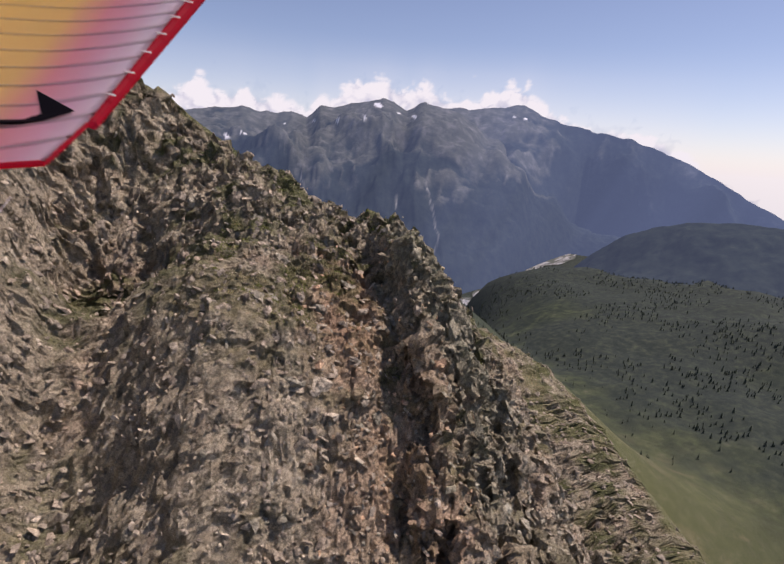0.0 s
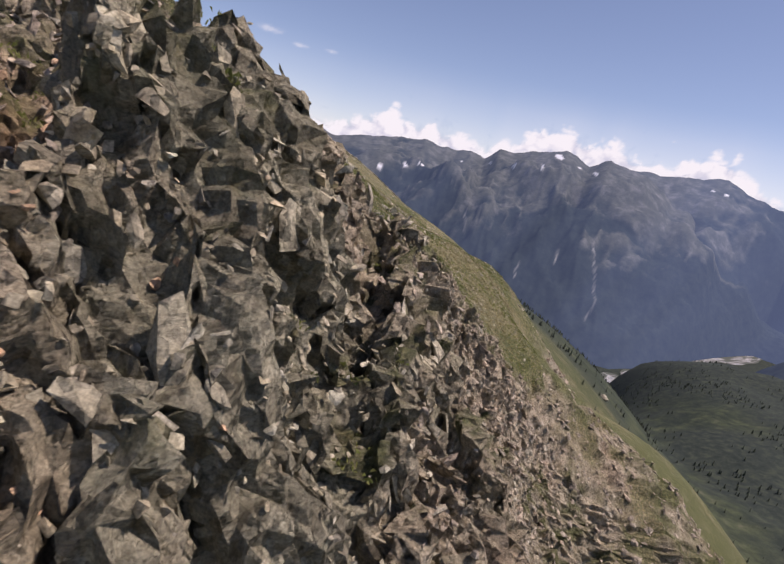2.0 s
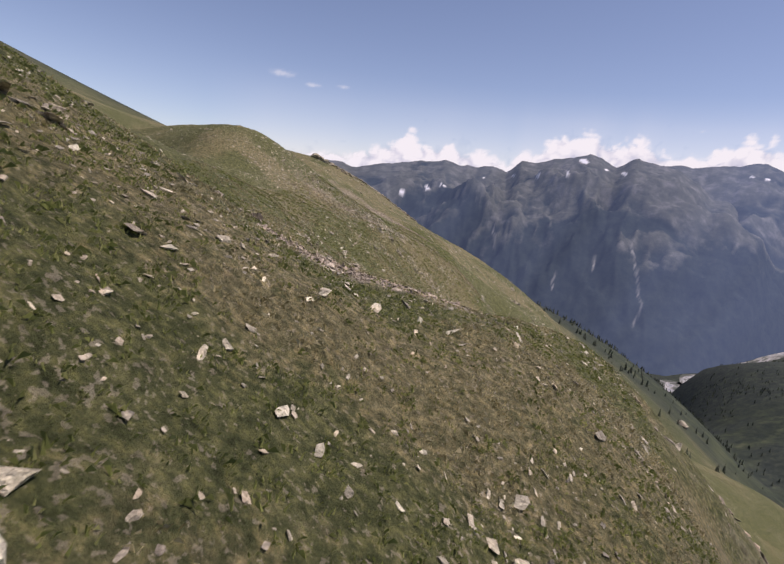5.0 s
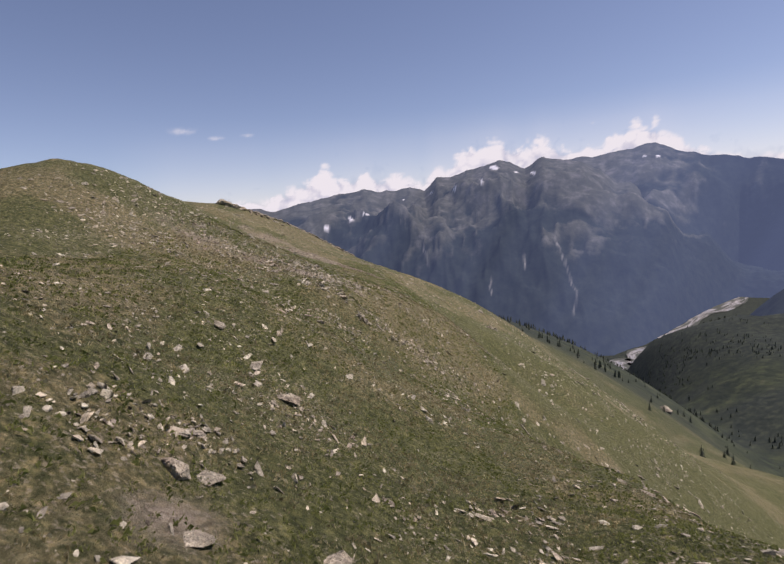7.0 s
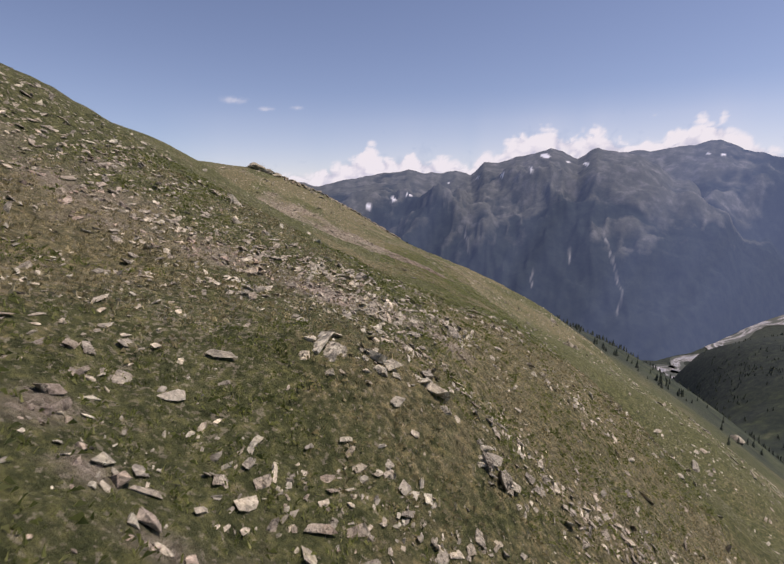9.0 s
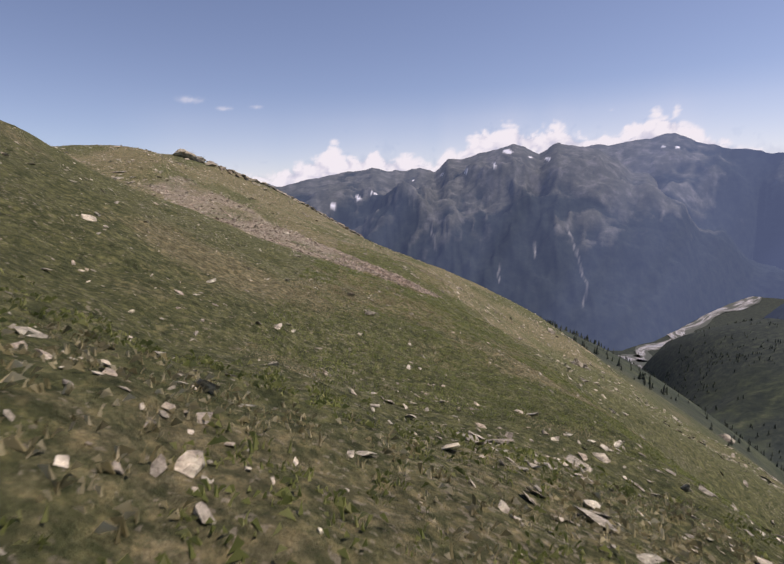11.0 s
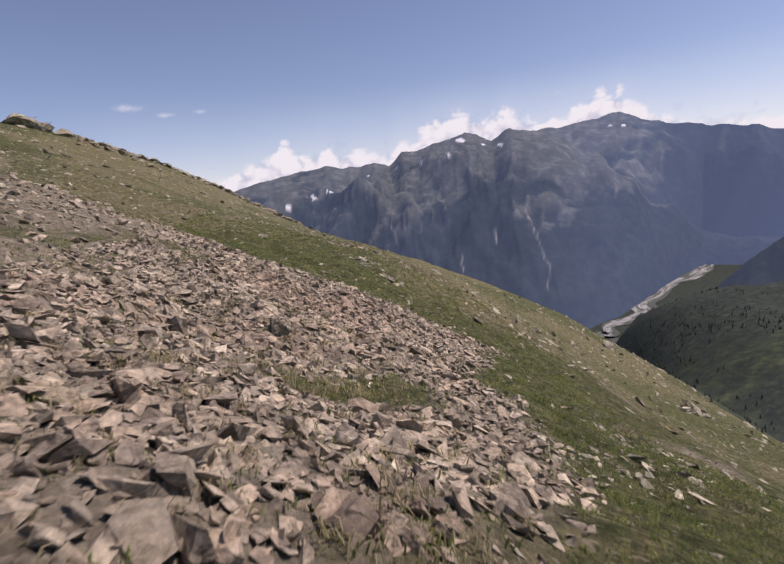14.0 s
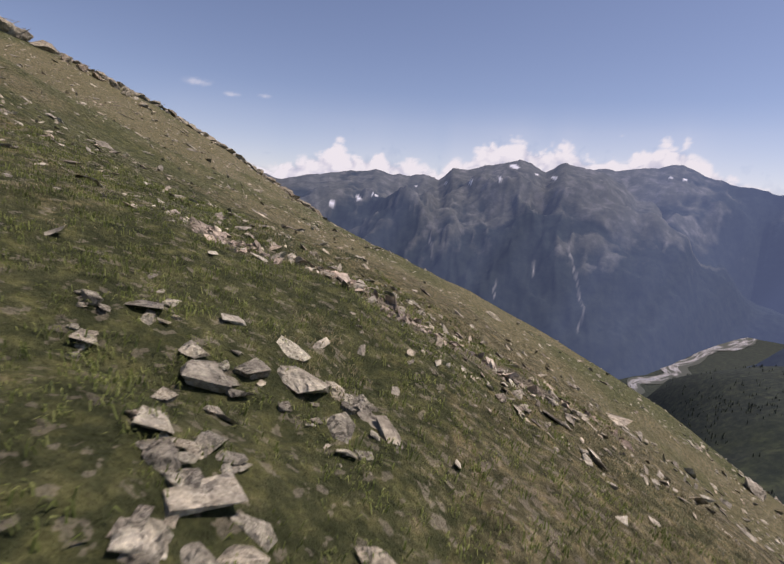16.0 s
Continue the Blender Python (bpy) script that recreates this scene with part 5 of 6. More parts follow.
def outcrop(slabs, label, dark=False):
    """Leaning slabs of one rock that breaks through the turf, with chips split off them. slabs: x, y, width, flatness, turn, tilt."""
    cx, cy = (sum(s[i] for s in slabs) / len(slabs) for i in (0, 1))
    base = tagged(new("rock_outcrop"), label, "outcrop", "outcrops in the turf")
    base.location = (cx, cy, float(height_at(np.array([cx]), np.array([cy]))[0]))
    bpy.context.view_layer.update()
    r = np.random.RandomState(int(cx * 7 + cy))
    for k, (sx, sy, size, flat, turn, tilt) in enumerate(slabs):
        pieces = [(sx, sy, size, turn, tilt)]
        if size < 2:
            pieces += [(sx + r.normal(0, 0.5 * size), sy + r.normal(0, 0.5 * size), size * r.uniform(0.3, 0.65), r.uniform(0, 360), r.uniform(0, 25)) for _ in range(4)]
        for q, (px, py, wide, spin, slant) in enumerate(pieces):
            if flat > 0.6 and q == 0:
                ob = new("slab", boulder_mesh(k + int(cx), flat, dark))
            else:
                ob = new("slab", SLAB_MESHES[(0 if flat < 0.4 else 12) + r.randint(6) if q == 0 else r.randint(18)])
            set_stone(ob, px, py, wide, spin, slant, 0.3, flat)
            m = ob.matrix_world.copy()
            ob.parent = base
            ob.matrix_parent_inverse = Matrix.Translation(base.location).inverted()
            ob.matrix_world = m
    return base


outcrop(((37.4, 159.5, 1.0, 0.25, 200, 35), (37.7, 159.2, 0.7, 0.25, 230, 25)), "upright pale schist slab in green turf")
outcrop(((39.0, 160.0, 0.8, 0.5, 80, 20), (39.4, 160.2, 0.7, 0.5, 140, 30), (38.6, 160.1, 0.5, 0.25, 10, 45), (39.2, 159.5, 0.5, 0.5, 220, 10)), "cluster of broken schist blocks in the turf")
outcrop(((40.9, 160.7, 0.8, 0.5, 60, 30), (41.3, 160.3, 0.6, 0.25, 10, 20), (40.5, 160.8, 0.5, 0.5, 100, 40)), "tilted schist blocks half sunk in dry grass")
outcrop(((42.3, 159.1, 0.6, 0.75, 10, 15), (42.8, 159.0, 0.65, 0.75, 40, 10), (43.2, 159.3, 0.55, 0.5, 70, 20), (42.6, 159.6, 0.6, 0.5, 120, 20)), "three upright schist blocks side by side in the turf")
outcrop(((48.1, 253.2, 0.66, 0.25, 30, 9), (48.8, 253.8, 0.7, 0.25, 65, 9), (49.3, 253.8, 0.36, 0.25, 20, 9), (48.4, 253.5, 0.36, 0.5, 160, 9), (49.2, 253.2, 0.33, 0.25, 210, 9)), "row of pale layered schist slabs leaning out of the grass")
outcrop(((48.1, 252.1, 0.36, 0.25, 10, 9), (48.4, 252.2, 0.18, 0.5, 80, 9), (48.55, 252.15, 0.23, 0.25, 85, 9), (48.25, 251.85, 0.22, 0.5, 200, 9)), "small pile of grey schist plates in the grass")
outcrop(((48.5, 251.7, 0.46, 0.25, 140, 5), (48.35, 251.35, 0.29, 0.25, 20, 5), (48.6, 251.35, 0.26, 0.25, 60, 8)), "flat pinkish schist plates lying in the grass")
outcrop(((47.3, 253.9, 0.40, 0.25, 110, 9), (47.2, 253.1, 0.29, 0.25, 30, 9), (47.0, 253.6, 0.26, 0.5, 70, 9)), "low pale schist ledge in dark green grass")
outcrop(((49.8, 250.1, 0.62, 0.25, 60, 9), (50.35, 249.9, 0.55, 0.25, 75, 9), (49.25, 251.3, 0.55, 0.25, 50, 9), (49.4, 250.4, 0.58, 0.25, 30, 9), (50.0, 250.6, 0.36, 0.5, 90, 9)), "line of pale schist slabs breaking through the turf")
outcrop(((44.2, 209.8, 0.24, 0.25, 10, 10), (44.5, 209.6, 0.18, 0.5, 60, 15), (44.0, 209.5, 0.15, 0.5, 140, 10)), "patch of broken pinkish rock in dry grass")

outcrop(((33.2, 76.0, 1.3, 0.75, 20, 12), (32.2, 77.2, 1.1, 0.75, 80, -10), (34.6, 77.2, 0.9, 0.5, 140, 15), (34.3, 75.4, 0.9, 0.5, 30, 20), (32.0, 75.4, 1.0, 0.75, 200, 8)), "big dark crag of blocky schist above the grass")
outcrop(((38.8, 72.8, 0.9, 0.75, 40, 15), (38.0, 73.4, 0.8, 0.5, 90, 20), (39.4, 73.2, 0.6, 0.75, 10, 10), (39.3, 71.0, 0.9, 0.5, 60, 25), (38.4, 71.4, 0.7, 0.5, 130, 10)), "blocky schist crag with grass in its joints")
outcrop(((39.8, 82.3, 1.5, 0.25, 40, 60), (40.3, 82.0, 1.3, 0.25, 60, 50), (41.0, 81.2, 0.9, 0.25, 20, 45), (41.9, 80.6, 1.1, 0.25, 70, 55), (42.3, 80.0, 0.8, 0.25, 30, 40)), "leaning dark schist slabs in a row on the grassy slope")
outcrop(((46.0, 79.2, 0.7, 0.25, 20, 65), (46.3, 79.0, 0.4, 0.5, 60, 20)), "small dark upright slab in the dry grass")
outcrop(((33.3, 89.5, 1.8, 0.25, 20, 15), (34.6, 87.2, 1.2, 0.25, 60, 20), (34.5, 89.6, 1.2, 0.25, 100, 10), (31.2, 89.2, 1.1, 0.5, 10, 10)), "pale low schist ledge across the grass")
outcrop(((-13.0, 342.5, 5.4, 0.75, 20, 5), (-10.2, 341.0, 4.2, 0.75, 50, 8), (-7.4, 340.5, 3.6, 0.75, 100, 5), (-4.4, 341.0, 3.0, 0.75, 10, 8)), "dark rocky ledge on the grassy skyline", True)
outcrop(((-1.0, 341.5, 2.2, 0.75, 30, 5), (1.5, 341.5, 2.0, 0.75, 10, 5), (3.5, 342.5, 1.8, 0.75, 75, 8), (6.0, 343.5, 2.0, 0.75, 15, 6), (9.0, 341.0, 1.6, 0.75, 120, 5), (12.5, 339.5, 1.7, 0.75, 60, 5)), "broken dark ledge along the skyline turf", True)
outcrop([(-7 + 1.2 * i, 350.0 - 0.0016 * max(0, i - 22) ** 3, 2.05 + 0.3 * math.sin(i * 2.3), 0.61, 47 * i, 5 * math.sin(i * 1.7)) for i in range(42)], "low dark rim of schist blocks along the grassy skyline", True)
outcrop(((85.0, 270.2, 2.6, 0.75, 20, 10), (86.6, 271.0, 1.8, 0.75, 70, 5), (83.6, 269.4, 1.5, 0.5, 120, 12)), "dark crag standing out of the lower slope", True)
outcrop(((121.5, 261.5, 3.4, 0.75, 40, 10), (124.0, 262.0, 2.6, 0.75, 90, 8), (119.5, 260.5, 2.0, 0.5, 10, 12)), "dark rocky knob on the steep lower slope", True)


# ---- grass ----
def tuft_shape(r, blades, spread, tall, wide):
    vs, fs = [], []
    for b in range(blades):
        a, lean = r.uniform(0, 2 * math.pi), r.uniform(0.5, 1.5)
        h = tall * r.uniform(0.55, 1.0)
        bx, by = r.normal(0, spread * 0.35, 2)
        tx, ty = bx + math.cos(a) * lean * h * 0.9, by + math.sin(a) * lean * h * 0.9
        px, py = -math.sin(a) * wide, math.cos(a) * wide
        i = len(vs)
        mx, my, mz = bx + (tx - bx) * 0.4, by + (ty - by) * 0.4, h * 0.62
        top = (tx, ty, h * (0.95 - 0.5 * lean))
        if wide > 0.015:
            vs += [(bx - px, by - py, -0.03), (bx + px, by + py, -0.03), (mx, my, mz), top]
            fs += [(i, i + 1, i + 2), (i + 1, i + 3, i + 2)]
        else:
            vs += [(bx - px, by - py, -0.03), (bx + px, by + py, -0.03), (mx - 0.8 * px, my - 0.8 * py, mz), (mx + 0.8 * px, my + 0.8 * py, mz), top]
            fs += [(i, i + 1, i + 3), (i, i + 3, i + 2), (i + 2, i + 3, i + 4)]
    return np.array(vs), np.array(fs)


def make_grass(name, dark, middle, pale):
    mat, nt, bsdf = node_material(name)
    geo = nt.nodes.new("ShaderNodeNewGeometry")
    col = ramp(nt, geo.outputs["Random Per Island"], [(0.0, dark), (0.5, middle), (1.0, pale)])
    patchy = ramp(nt, tex_noise(nt, 0.7, 5, 0.6), [(0.3, (0.6, 0.6, 0.6)), (0.7, (1.3, 1.25, 1.15))])
    col = mix(nt, 1.0, col, patchy, "MULTIPLY")
    nt.links.new(col, bsdf.inputs["Base Color"])
    bsdf.inputs["Roughness"].default_value = 0.75
    bsdf.inputs["Specular IOR Level"].default_value = 0.2
    thin = nt.nodes.new("ShaderNodeBsdfTranslucent")
    nt.links.new(col, thin.inputs["Color"])
    both = nt.nodes.new("ShaderNodeMixShader")
    both.inputs[0].default_value = 0.55
    nt.links.new(bsdf.outputs[0], both.inputs[1])
    nt.links.new(thin.outputs[0], both.inputs[2])
    nt.links.new(both.outputs[0], nt.nodes["Material Output"].inputs["Surface"])
    return mat


MAT_STRAW = make_grass("dry_grass", (0.20, 0.185, 0.095), (0.38, 0.35, 0.20), (0.60, 0.56, 0.38))
MAT_BLEACHED = make_grass("bleached_grass", (0.19, 0.175, 0.10), (0.34, 0.315, 0.195), (0.52, 0.48, 0.33))
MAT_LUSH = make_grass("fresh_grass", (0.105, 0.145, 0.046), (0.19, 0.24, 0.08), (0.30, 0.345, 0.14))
MAT_GREEN = make_grass("green_grass", (0.12, 0.152, 0.048), (0.21, 0.25, 0.084), (0.335, 0.36, 0.155))


def grow(name, count, box, seed, blades, spread, tall, wide, mat, label, thresh, invert, size_low=0.6):
    r = np.random.RandomState(seed)
    x, y = r.uniform(box[0], box[1], count), r.uniform(box[2], box[3], count)
    patch = fbm(x / 3.2, y / 3.2, 4, 95) + 0.6 * fbm(x / 11, y / 11, 4, 95) - 0.25 * np.exp(-((y - 218) / 4.5) ** 2) + 0.12 * np.exp(-((y - 207) / 5) ** 2)
    keep = ((patch > thresh) if not invert else (patch < thresh)) & (bare_at(x, y) < 0.4) & (r.uniform(0, 1, count) > scree_at(x, y) * 0.76)
    x, y = x[keep], y[keep]
    shapes = [tuft_shape(r, blades, spread, tall, wide) for _ in range(10)]
    n = normals_at(x, y) * 0.6 + np.array((0, 0, 0.6))
    n /= np.linalg.norm(n, axis=1)[:, None]
    size = r.uniform(size_low, 1.25, len(x))[:, None] * np.ones((1, 3))
    me = joined_mesh(name, shapes, r.randint(0, 10, len(x)), np.stack([x, y, height_at(x, y)], 1), frames_for(n, r, 0.08), size)
    me.materials.append(mat)
    return tagged(new(name, me), label, "grass", kind="stuff")


grow("straw_tufts", 19000, (38, 56, 188, 262), 501, 11, 0.24, 0.10, 0.0055, MAT_BLEACHED, "bleached tufts of dry alpine grass", 0.24, False)
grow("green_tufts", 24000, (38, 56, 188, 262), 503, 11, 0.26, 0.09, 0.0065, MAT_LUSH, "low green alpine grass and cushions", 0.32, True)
grow("tussocks", 620, (41.5, 47.5, 223, 236), 509, 26, 0.26, 0.18, 0.007, MAT_BLEACHED, "pale tussocks of dry grass among the stones of the scree", -9.0, False)
grow("tussocks", 260, (40.0, 45.0, 201, 215), 511, 26, 0.26, 0.19, 0.006, MAT_BLEACHED, "bleached tussocks of dry grass round broken rock", -9.0, False)
grow("dry_turf", 36000, (24, 60, 36, 186), 505, 5, 0.36, 0.19, 0.022, MAT_STRAW, "dry straw-coloured grass of the mountainside", 0.07, False)
grow("green_turf", 34000, (24, 60, 36, 186), 507, 5, 0.36, 0.17, 0.024, MAT_GREEN, "green grass between the stones of the mountainside", 0.1, True)


# ---- trees of the lower slopes ----
def conifer_parts(r, tall):
    """Trunk and crown of a spruce: tiers of drooping sprays with gaps."""
    trunk = bmesh.new()
    bmesh.ops.create_cone(trunk, cap_ends=True, segments=7, radius1=tall * 0.022, radius2=tall * 0.004, depth=tall * 0.95)
    bmesh.ops.translate(trunk, verts=trunk.verts, vec=(0, 0, tall * 0.45))
    crown = bmesh.new()
    tiers = 11
    for t in range(tiers):
        f = t / (tiers - 1)
        z = tall * (0.12 + 0.83 * f)
        reach = tall * 0.20 * (1 - f) ** 0.8 + tall * 0.02
        for _ in range(int(9 - 4 * f)):
            a = r.uniform(0, 2 * math.pi)
            q = reach * r.uniform(0.65, 1.1)
            c, s = math.cos(a), math.sin(a)
            w = q * 0.34
            pts = [(c * q * 0.1, s * q * 0.1, z + tall * 0.03), (c * q * 0.6 - s * w, s * q * 0.6 + c * w, z - q * 0.12), (c * q, s * q, z - q * 0.38), (c * q * 0.6 + s * w, s * q * 0.6 - c * w, z - q * 0.12), (c * q * 0.55, s * q * 0.55, z + q * 0.14)]
            v = [crown.verts.new(p) for p in pts]
            for i, j, k in ((0, 1, 4), (1, 2, 4), (2, 3, 4), (3, 0, 4)):
                crown.faces.new((v[i], v[j], v[k]))
    return trunk, crown


needle, nt, bsdf = node_material("spruce_needles")
geo = nt.nodes.new("ShaderNodeNewGeometry")
nt.links.new(ramp(nt, geo.outputs["Random Per Island"], [(0, (0.016, 0.024, 0.015)), (1, (0.045, 0.060, 0.032))]), bsdf.inputs["Base Color"])
bsdf.inputs["Roughness"].default_value = 0.8
bark, nt, bsdf = node_material("spruce_bark")
nt.links.new(ramp(nt, tex_noise(nt, 6), [(0.3, (0.06, 0.045, 0.035)), (0.7, (0.13, 0.10, 0.08))]), bsdf.inputs["Base Color"])


def part(name, bm, material, parent, label=""):
    me = bpy.data.meshes.new(name)
    bm.to_mesh(me)
    bm.free()
    me.materials.append(material)
    ob = new(name, me)
    ob.parent = parent
    if label:
        ob["label"] = label
    return ob


tr = np.random.RandomState(77)
models = []
for k in range(4):
    root = tagged(new("spruce"), "small dark spruce standing alone on the steep grassy slope", "tree", "spruces of the lower slope")
    t_bm, c_bm = conifer_parts(tr, 5.5)
    part("trunk", t_bm, bark, root)
    part("crown", c_bm, needle, root)
    models.append(root)
spots = []
while len(spots) < 110:
    x0, y0 = tr.uniform(110, 460), tr.uniform(260, 720)
    line = (y0 - 250) * 0.62 + 30
    if x0 < line or tr.uniform() > 0.35 + 0.65 * min(1, (x0 - line) / 160):
        continue
    spots.append((x0, y0))
for k, (x0, y0) in enumerate(spots):
    z0 = float(height_at(np.array([x0]), np.array([y0]))[0]) - 0.2
    s0 = tr.uniform(0.5, 1.25)
    m = pose(x0, y0, z0, 0, 0, tr.uniform(0, 360))
    if k < 4:
        models[k].matrix_world = m @ Matrix.Scale(s0, 4)
    else:
        ob = copy_thing(models[k % 4], m)
        ob.scale = (s0, s0, s0)

# woods farther down and across the valley
wood_at = sampler(WOOD)
x, y = tr.uniform(80, 1500, 60000), tr.uniform(-300, 1500, 60000)
d = np.hypot(x - 40, y - 100)
keep = (wood_at(x, y) > 0.5) & (d > 380) & (d < 1650) & (np.degrees(np.arctan2(x - 40, y - 100)) > 8)
x, y = x[keep], y[keep]
keep = tr.uniform(-0.1, 0.25, len(x)) < fbm(x / 70, y / 70, 4, 611)
x, y = x[keep][:7000], y[keep][:7000]
trees = []
for k in range(5):
    vs, fs = [], []
    for t in range(3):
        i = len(vs)
        z, w = 0.2 + 0.28 * t, 0.26 - 0.075 * t
        vs += [(w * math.cos(a + k) * tr.uniform(0.7, 1.2), w * math.sin(a + k) * tr.uniform(0.7, 1.2), z + tr.uniform(-0.05, 0.05)) for a in np.linspace(0, 2 * math.pi, 6)[:-1]] + [(tr.uniform(-0.02, 0.02), 0, z + 0.42)]
        fs += [(i + a, i + (a + 1) % 5, i + 5) for a in range(5)]
    trees.append((np.array(vs), np.array(fs)))
up = np.tile(np.array((0, 0, 1.0)), (len(x), 1))
me = joined_mesh("far_woods", trees, tr.randint(0, 5, len(x)), np.stack([x, y, height_at(x, y) - 0.5], 1), frames_for(up, tr, 0.03), tr.uniform(3, 6.5, len(x))[:, None] * np.ones((1, 3)))
me.materials.append(needle)
tagged(new("far_woods", me), "dark coniferous woods of the valley side", "woods", kind="stuff")



# ---- the tip of the glider's wing ----


def cloth(name, colours, scale, rough=0.5):
    mat, nt, bsdf = node_material(name)
    uvw = nt.nodes.new("ShaderNodeTexCoord").outputs["Object"]
    axis = nt.nodes.new("ShaderNodeSeparateXYZ")
    nt.links.new(uvw, axis.inputs[0])
    pos = calc(nt, "ADD", calc(nt, "MULTIPLY", axis.outputs[0], scale), calc(nt, "ADD", calc(nt, "MULTIPLY", axis.outputs[1], 0.13), calc(nt, "MULTIPLY", calc(nt, "SUBTRACT", tex_noise(nt, 1.4, 3), 0.5), 0.12)))
    col = ramp(nt, pos, colours)
    nt.links.new(col, bsdf.inputs["Base Color"])
    bsdf.inputs["Roughness"].default_value = rough
    thin = nt.nodes.new("ShaderNodeBsdfTranslucent")
    nt.links.new(col, thin.inputs["Color"])
    both = nt.nodes.new("ShaderNodeMixShader")
    both.inputs[0].default_value = 0.85
    nt.links.new(bsdf.outputs[0], both.inputs[1])
    nt.links.new(thin.outputs[0], both.inputs[2])
    nt.links.new(both.outputs[0], nt.nodes["Material Output"].inputs["Surface"])
    bump(nt, bsdf, tex_noise(nt, 5, 4), 0.25, 0.03)
    return mat


def glider_wing():
    """One tip of a soft wing: cells of cloth between ribs, a red leading edge, a dark arrow printed on it and a cord. x runs to the leading edge, y to the tip."""
    root = tagged(new("glider_wing"), "yellow and pink paraglider wing tip with red leading edge", "paraglider")
    skin = cloth("canopy_cloth", [(0.0, (0.95, 0.80, 0.42)), (0.40, (0.95, 0.79, 0.46)), (0.56, (0.93, 0.58, 0.66)), (0.68, (0.92, 0.68, 0.80)), (0.82, (0.94, 0.88, 0.95))], 0.36)
    red = cloth("red_cloth", [(0.0, (0.62, 0.02, 0.06)), (1.0, (0.66, 0.03, 0.08))], 0.3)
    white = cloth("white_tape", [(0.0, (0.75, 0.72, 0.74)), (1.0, (0.8, 0.78, 0.8))], 0.3)
    black = cloth("black_print", [(0.0, (0.02, 0.015, 0.02)), (1.0, (0.03, 0.02, 0.03))], 0.3)
    lead = lambda v: 2.62 - 0.52 * v
    tip = 2.05
    rows = 10
    for k in range(rows):
        bm = bmesh.new()
        grid = []
        for j in range(7):
            v = (k + j / 6) * tip / rows
            end = lead(v) if v < 1.74 else lead(1.74) - (v - 1.74) * 0.82
            grid.append([bm.verts.new((end * i / 14, v, 0.006 * math.sin(math.pi * j / 6) + 0.10 * math.sin(math.pi * i / 14) - 0.05 * max(0, v - 1.5))) for i in range(15)])
        for a, b in zip(grid[:-1], grid[1:]):
            for i in range(14):
                bm.faces.new((a[i], a[i + 1], b[i + 1], b[i]))
        for f in bm.faces:
            f.smooth = True
        bmesh.ops.solidify(bm, geom=list(bm.faces), thickness=0.004)
        part("cell", bm, skin, root)
    edge = bmesh.new()
    n = 24
    ring = []
    for j in range(n + 1):
        v = j * 1.74 / n
        thin = 1 - 0.45 * j / n
        x = lead(v)
        ring.append([edge.verts.new((x + 0.07 * thin + 0.09 * thin * math.cos(a), v, 0.02 + 0.10 * thin * math.sin(a))) for a in np.linspace(0, 2 * math.pi, 9)[:-1]])
    for a, b in zip(ring[:-1], ring[1:]):
        for i in range(8):
            edge.faces.new((a[i], a[(i + 1) % 8], b[(i + 1) % 8], b[i]))
    part("leading_edge", edge, red, root, "red leading edge")
    hem = bmesh.new()
    pts = [(lead(1.74), 1.74), (lead(1.74) - 0.13, 1.90), (lead(1.74) - 0.255, 2.05), (0.0, 2.05)]
    for (x0, y0), (x1, y1) in zip(pts[:-1], pts[1:]):
        m = look((x0, y0, 0.0), (x1, y1, 0.0))
        g = bmesh.ops.create_cone(hem, cap_ends=True, segments=6, radius1=0.022, radius2=0.022, depth=math.hypot(x1 - x0, y1 - y0))
        bmesh.ops.transform(hem, verts=g["verts"], matrix=Matrix.Translation(((x0 + x1) / 2, (y0 + y1) / 2, 0)) @ m.to_3x3().to_4x4())
    part("hem", hem, red, root, "red piping along the tip")
    for k in range(7):
        v = 0.12 + k * 0.235
        bm = bmesh.new()
        bmesh.ops.create_cube(bm, size=1)
        bmesh.ops.transform(bm, verts=bm.verts, matrix=pose(lead(v) + 0.07, v, -0.085, 0, 0, 14) @ Matrix.Diagonal((0.15 - 0.008 * k, 0.013, 0.012, 1)))
        part("tape", bm, white, root, "white reinforcing tape")
    for k in range(1, rows):
        v = k * tip / rows
        w = lead(v) if v < 1.74 else lead(1.74) - (v - 1.74) * 0.82
        bm = bmesh.new()
        low = [[bm.verts.new((w * i / 14, v + side, 0.10 * math.sin(math.pi * i / 14) - 0.05 * max(0, v - 1.5) - 0.004)) for i in range(15)] for side in (-0.0028, 0.0028)]
        for i in range(14):
            bm.faces.new((low[0][i], low[0][i + 1], low[1][i + 1], low[1][i]))
        part("rib_seam", bm, white, root)
    bm = bmesh.new()
    flat = [(0.0, 1.64), (1.05, 1.60), (1.20, 1.56), (1.04, 1.30), (1.54, 1.59), (1.26, 1.64), (1.05, 1.65), (0.0, 1.69)]
    low = [bm.verts.new((x, y, 0.10 * math.sin(math.pi * x / lead(min(y, 1.62))) - 0.05 * max(0, y - 1.5) - 0.014)) for x, y in flat]
    bm.faces.new(low)
    bmesh.ops.solidify(bm, geom=list(bm.faces), thickness=0.006)
    part("arrow_print", bm, black, root, "black arrow printed on the cloth")
    return root


wing = glider_wing()
lens_half = math.tan(cam.data.angle / 2)
start = PATH[0][1]


def off_eye(u, v, d):
    """A place d metres ahead of the pilot's eye at the start, u to the right and v up in parts of half the view."""
    return start @ Vector((u * lens_half * d, v * lens_half * d, -d))


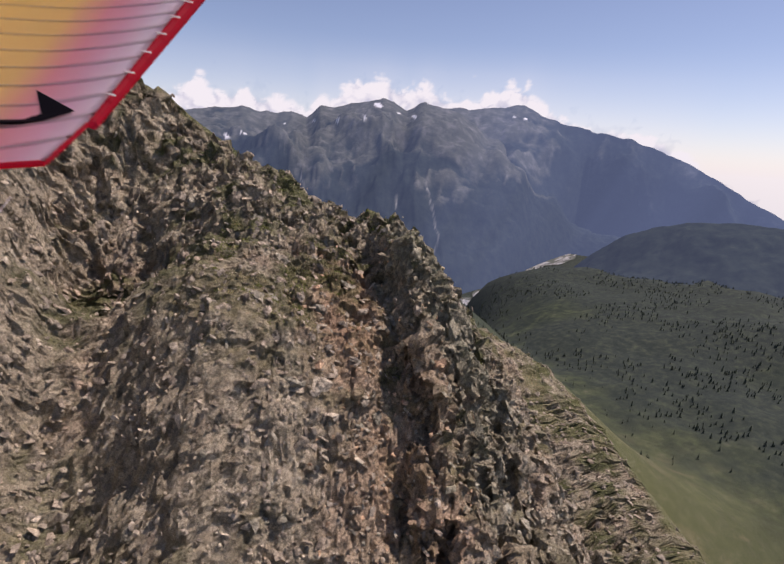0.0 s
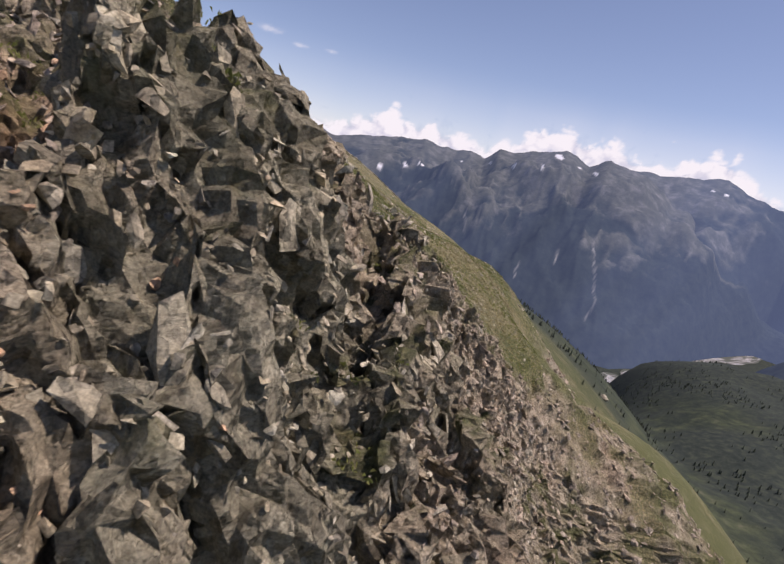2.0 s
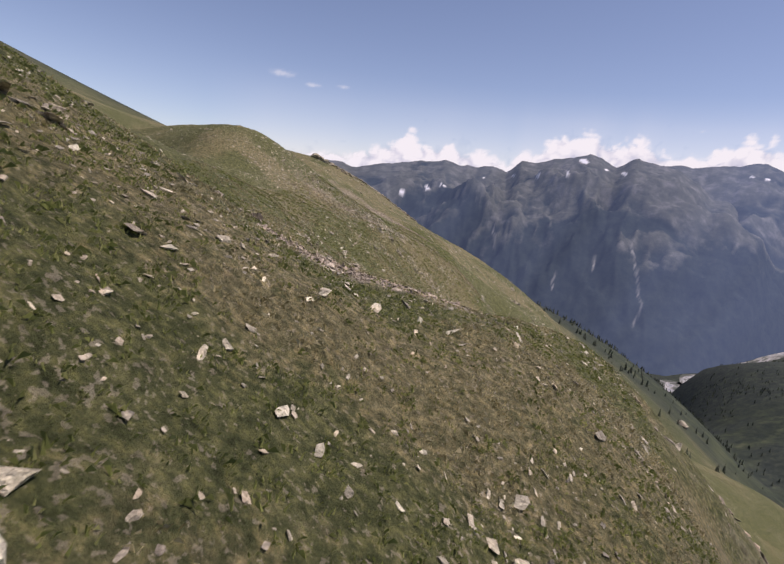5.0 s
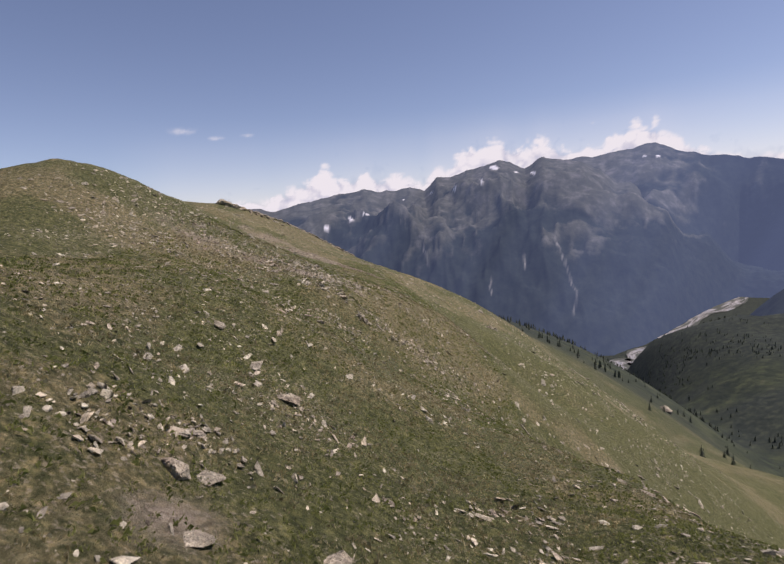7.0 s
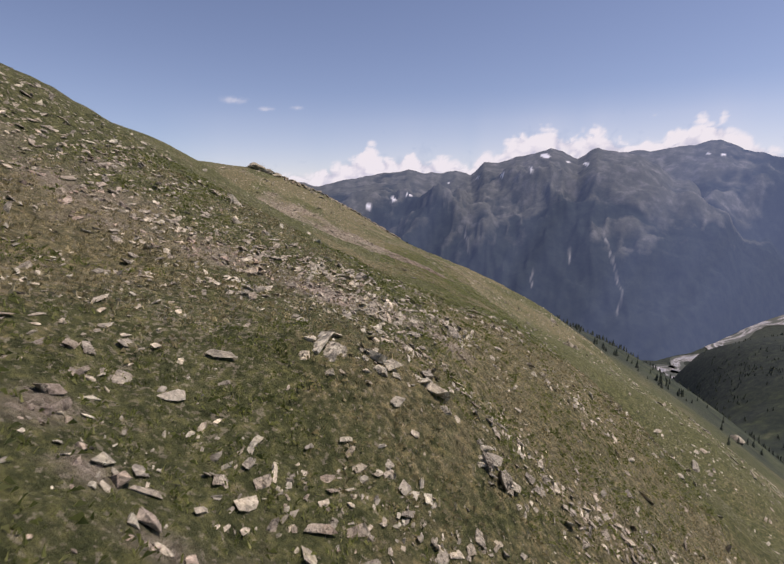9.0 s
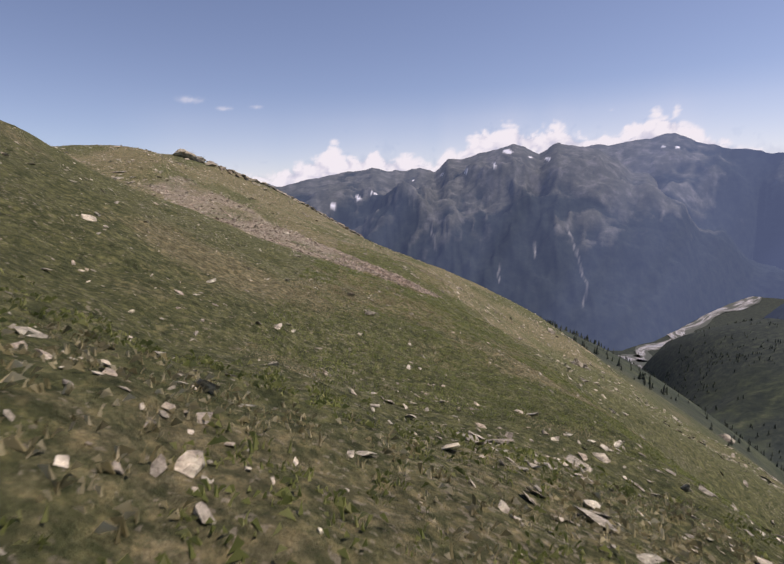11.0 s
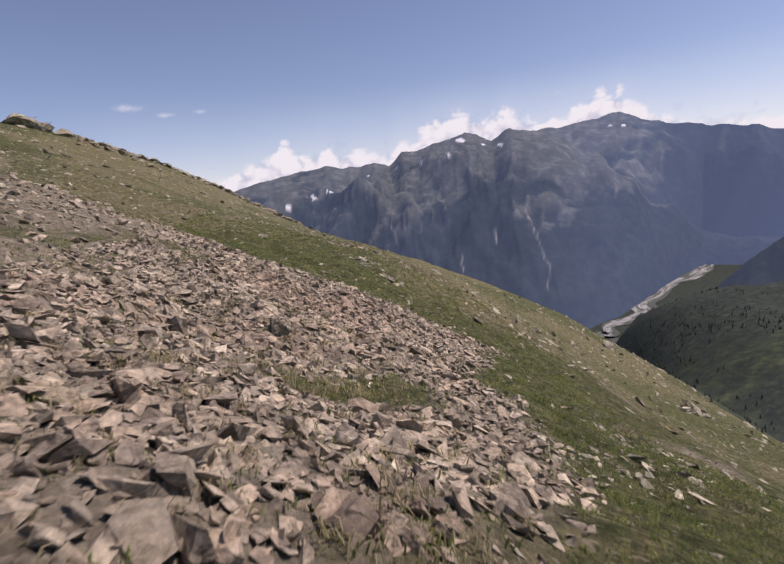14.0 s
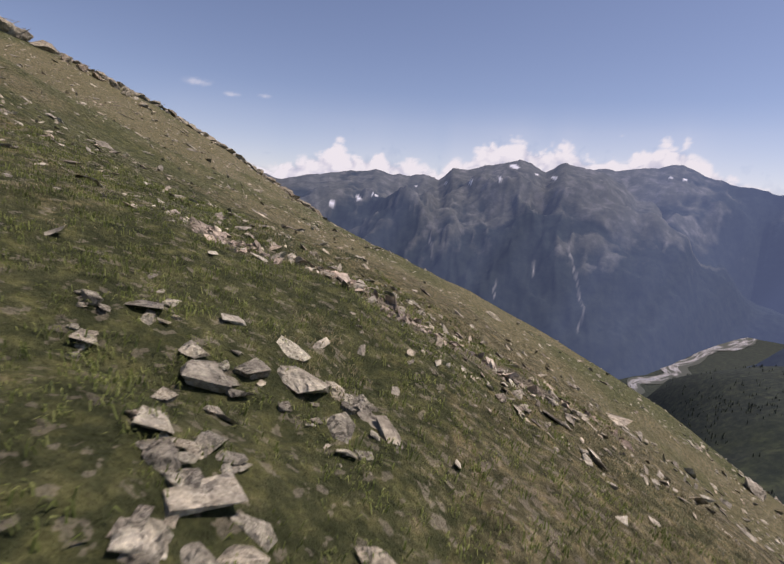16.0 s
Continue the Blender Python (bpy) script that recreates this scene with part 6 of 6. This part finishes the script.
origin = off_eye(-1.02, 0.745, 7.4)
ax = (off_eye(-0.496, 0.745, 7.4) - origin) / 2.69
ay = (off_eye(-0.879, 0.29, 5.0) - origin - 0.82 * ax) / 2.05
wing.matrix_world = Matrix.Translation(origin) @ Matrix((ax, ay, ax.cross(ay).normalized())).transposed().to_4x4()

cord_points = [off_eye(-0.80, 0.22, 5.8), off_eye(-0.90, -0.10, 4.6), off_eye(-0.96, -0.45, 3.2), off_eye(-0.95, -0.85, 2.2)]
cv = bpy.data.curves.new("cord", "CURVE")
cv.dimensions, cv.bevel_depth, cv.bevel_resolution = "3D", 0.006, 2
sp_ = cv.splines.new("NURBS")
sp_.points.add(len(cord_points) - 1)
for q, co in zip(sp_.points, cord_points):
    q.co = (*co, 1)
sp_.order_u, sp_.use_endpoint_u = 3, True
cord_mat, nt, bsdf = node_material("white_cord")
bsdf.inputs["Base Color"].default_value = (0.75, 0.74, 0.72, 1)
cv.materials.append(cord_mat)
cord = new("steering_cord", cv)
cord.parent = wing
cord.matrix_parent_inverse = wing.matrix_world.inverted()
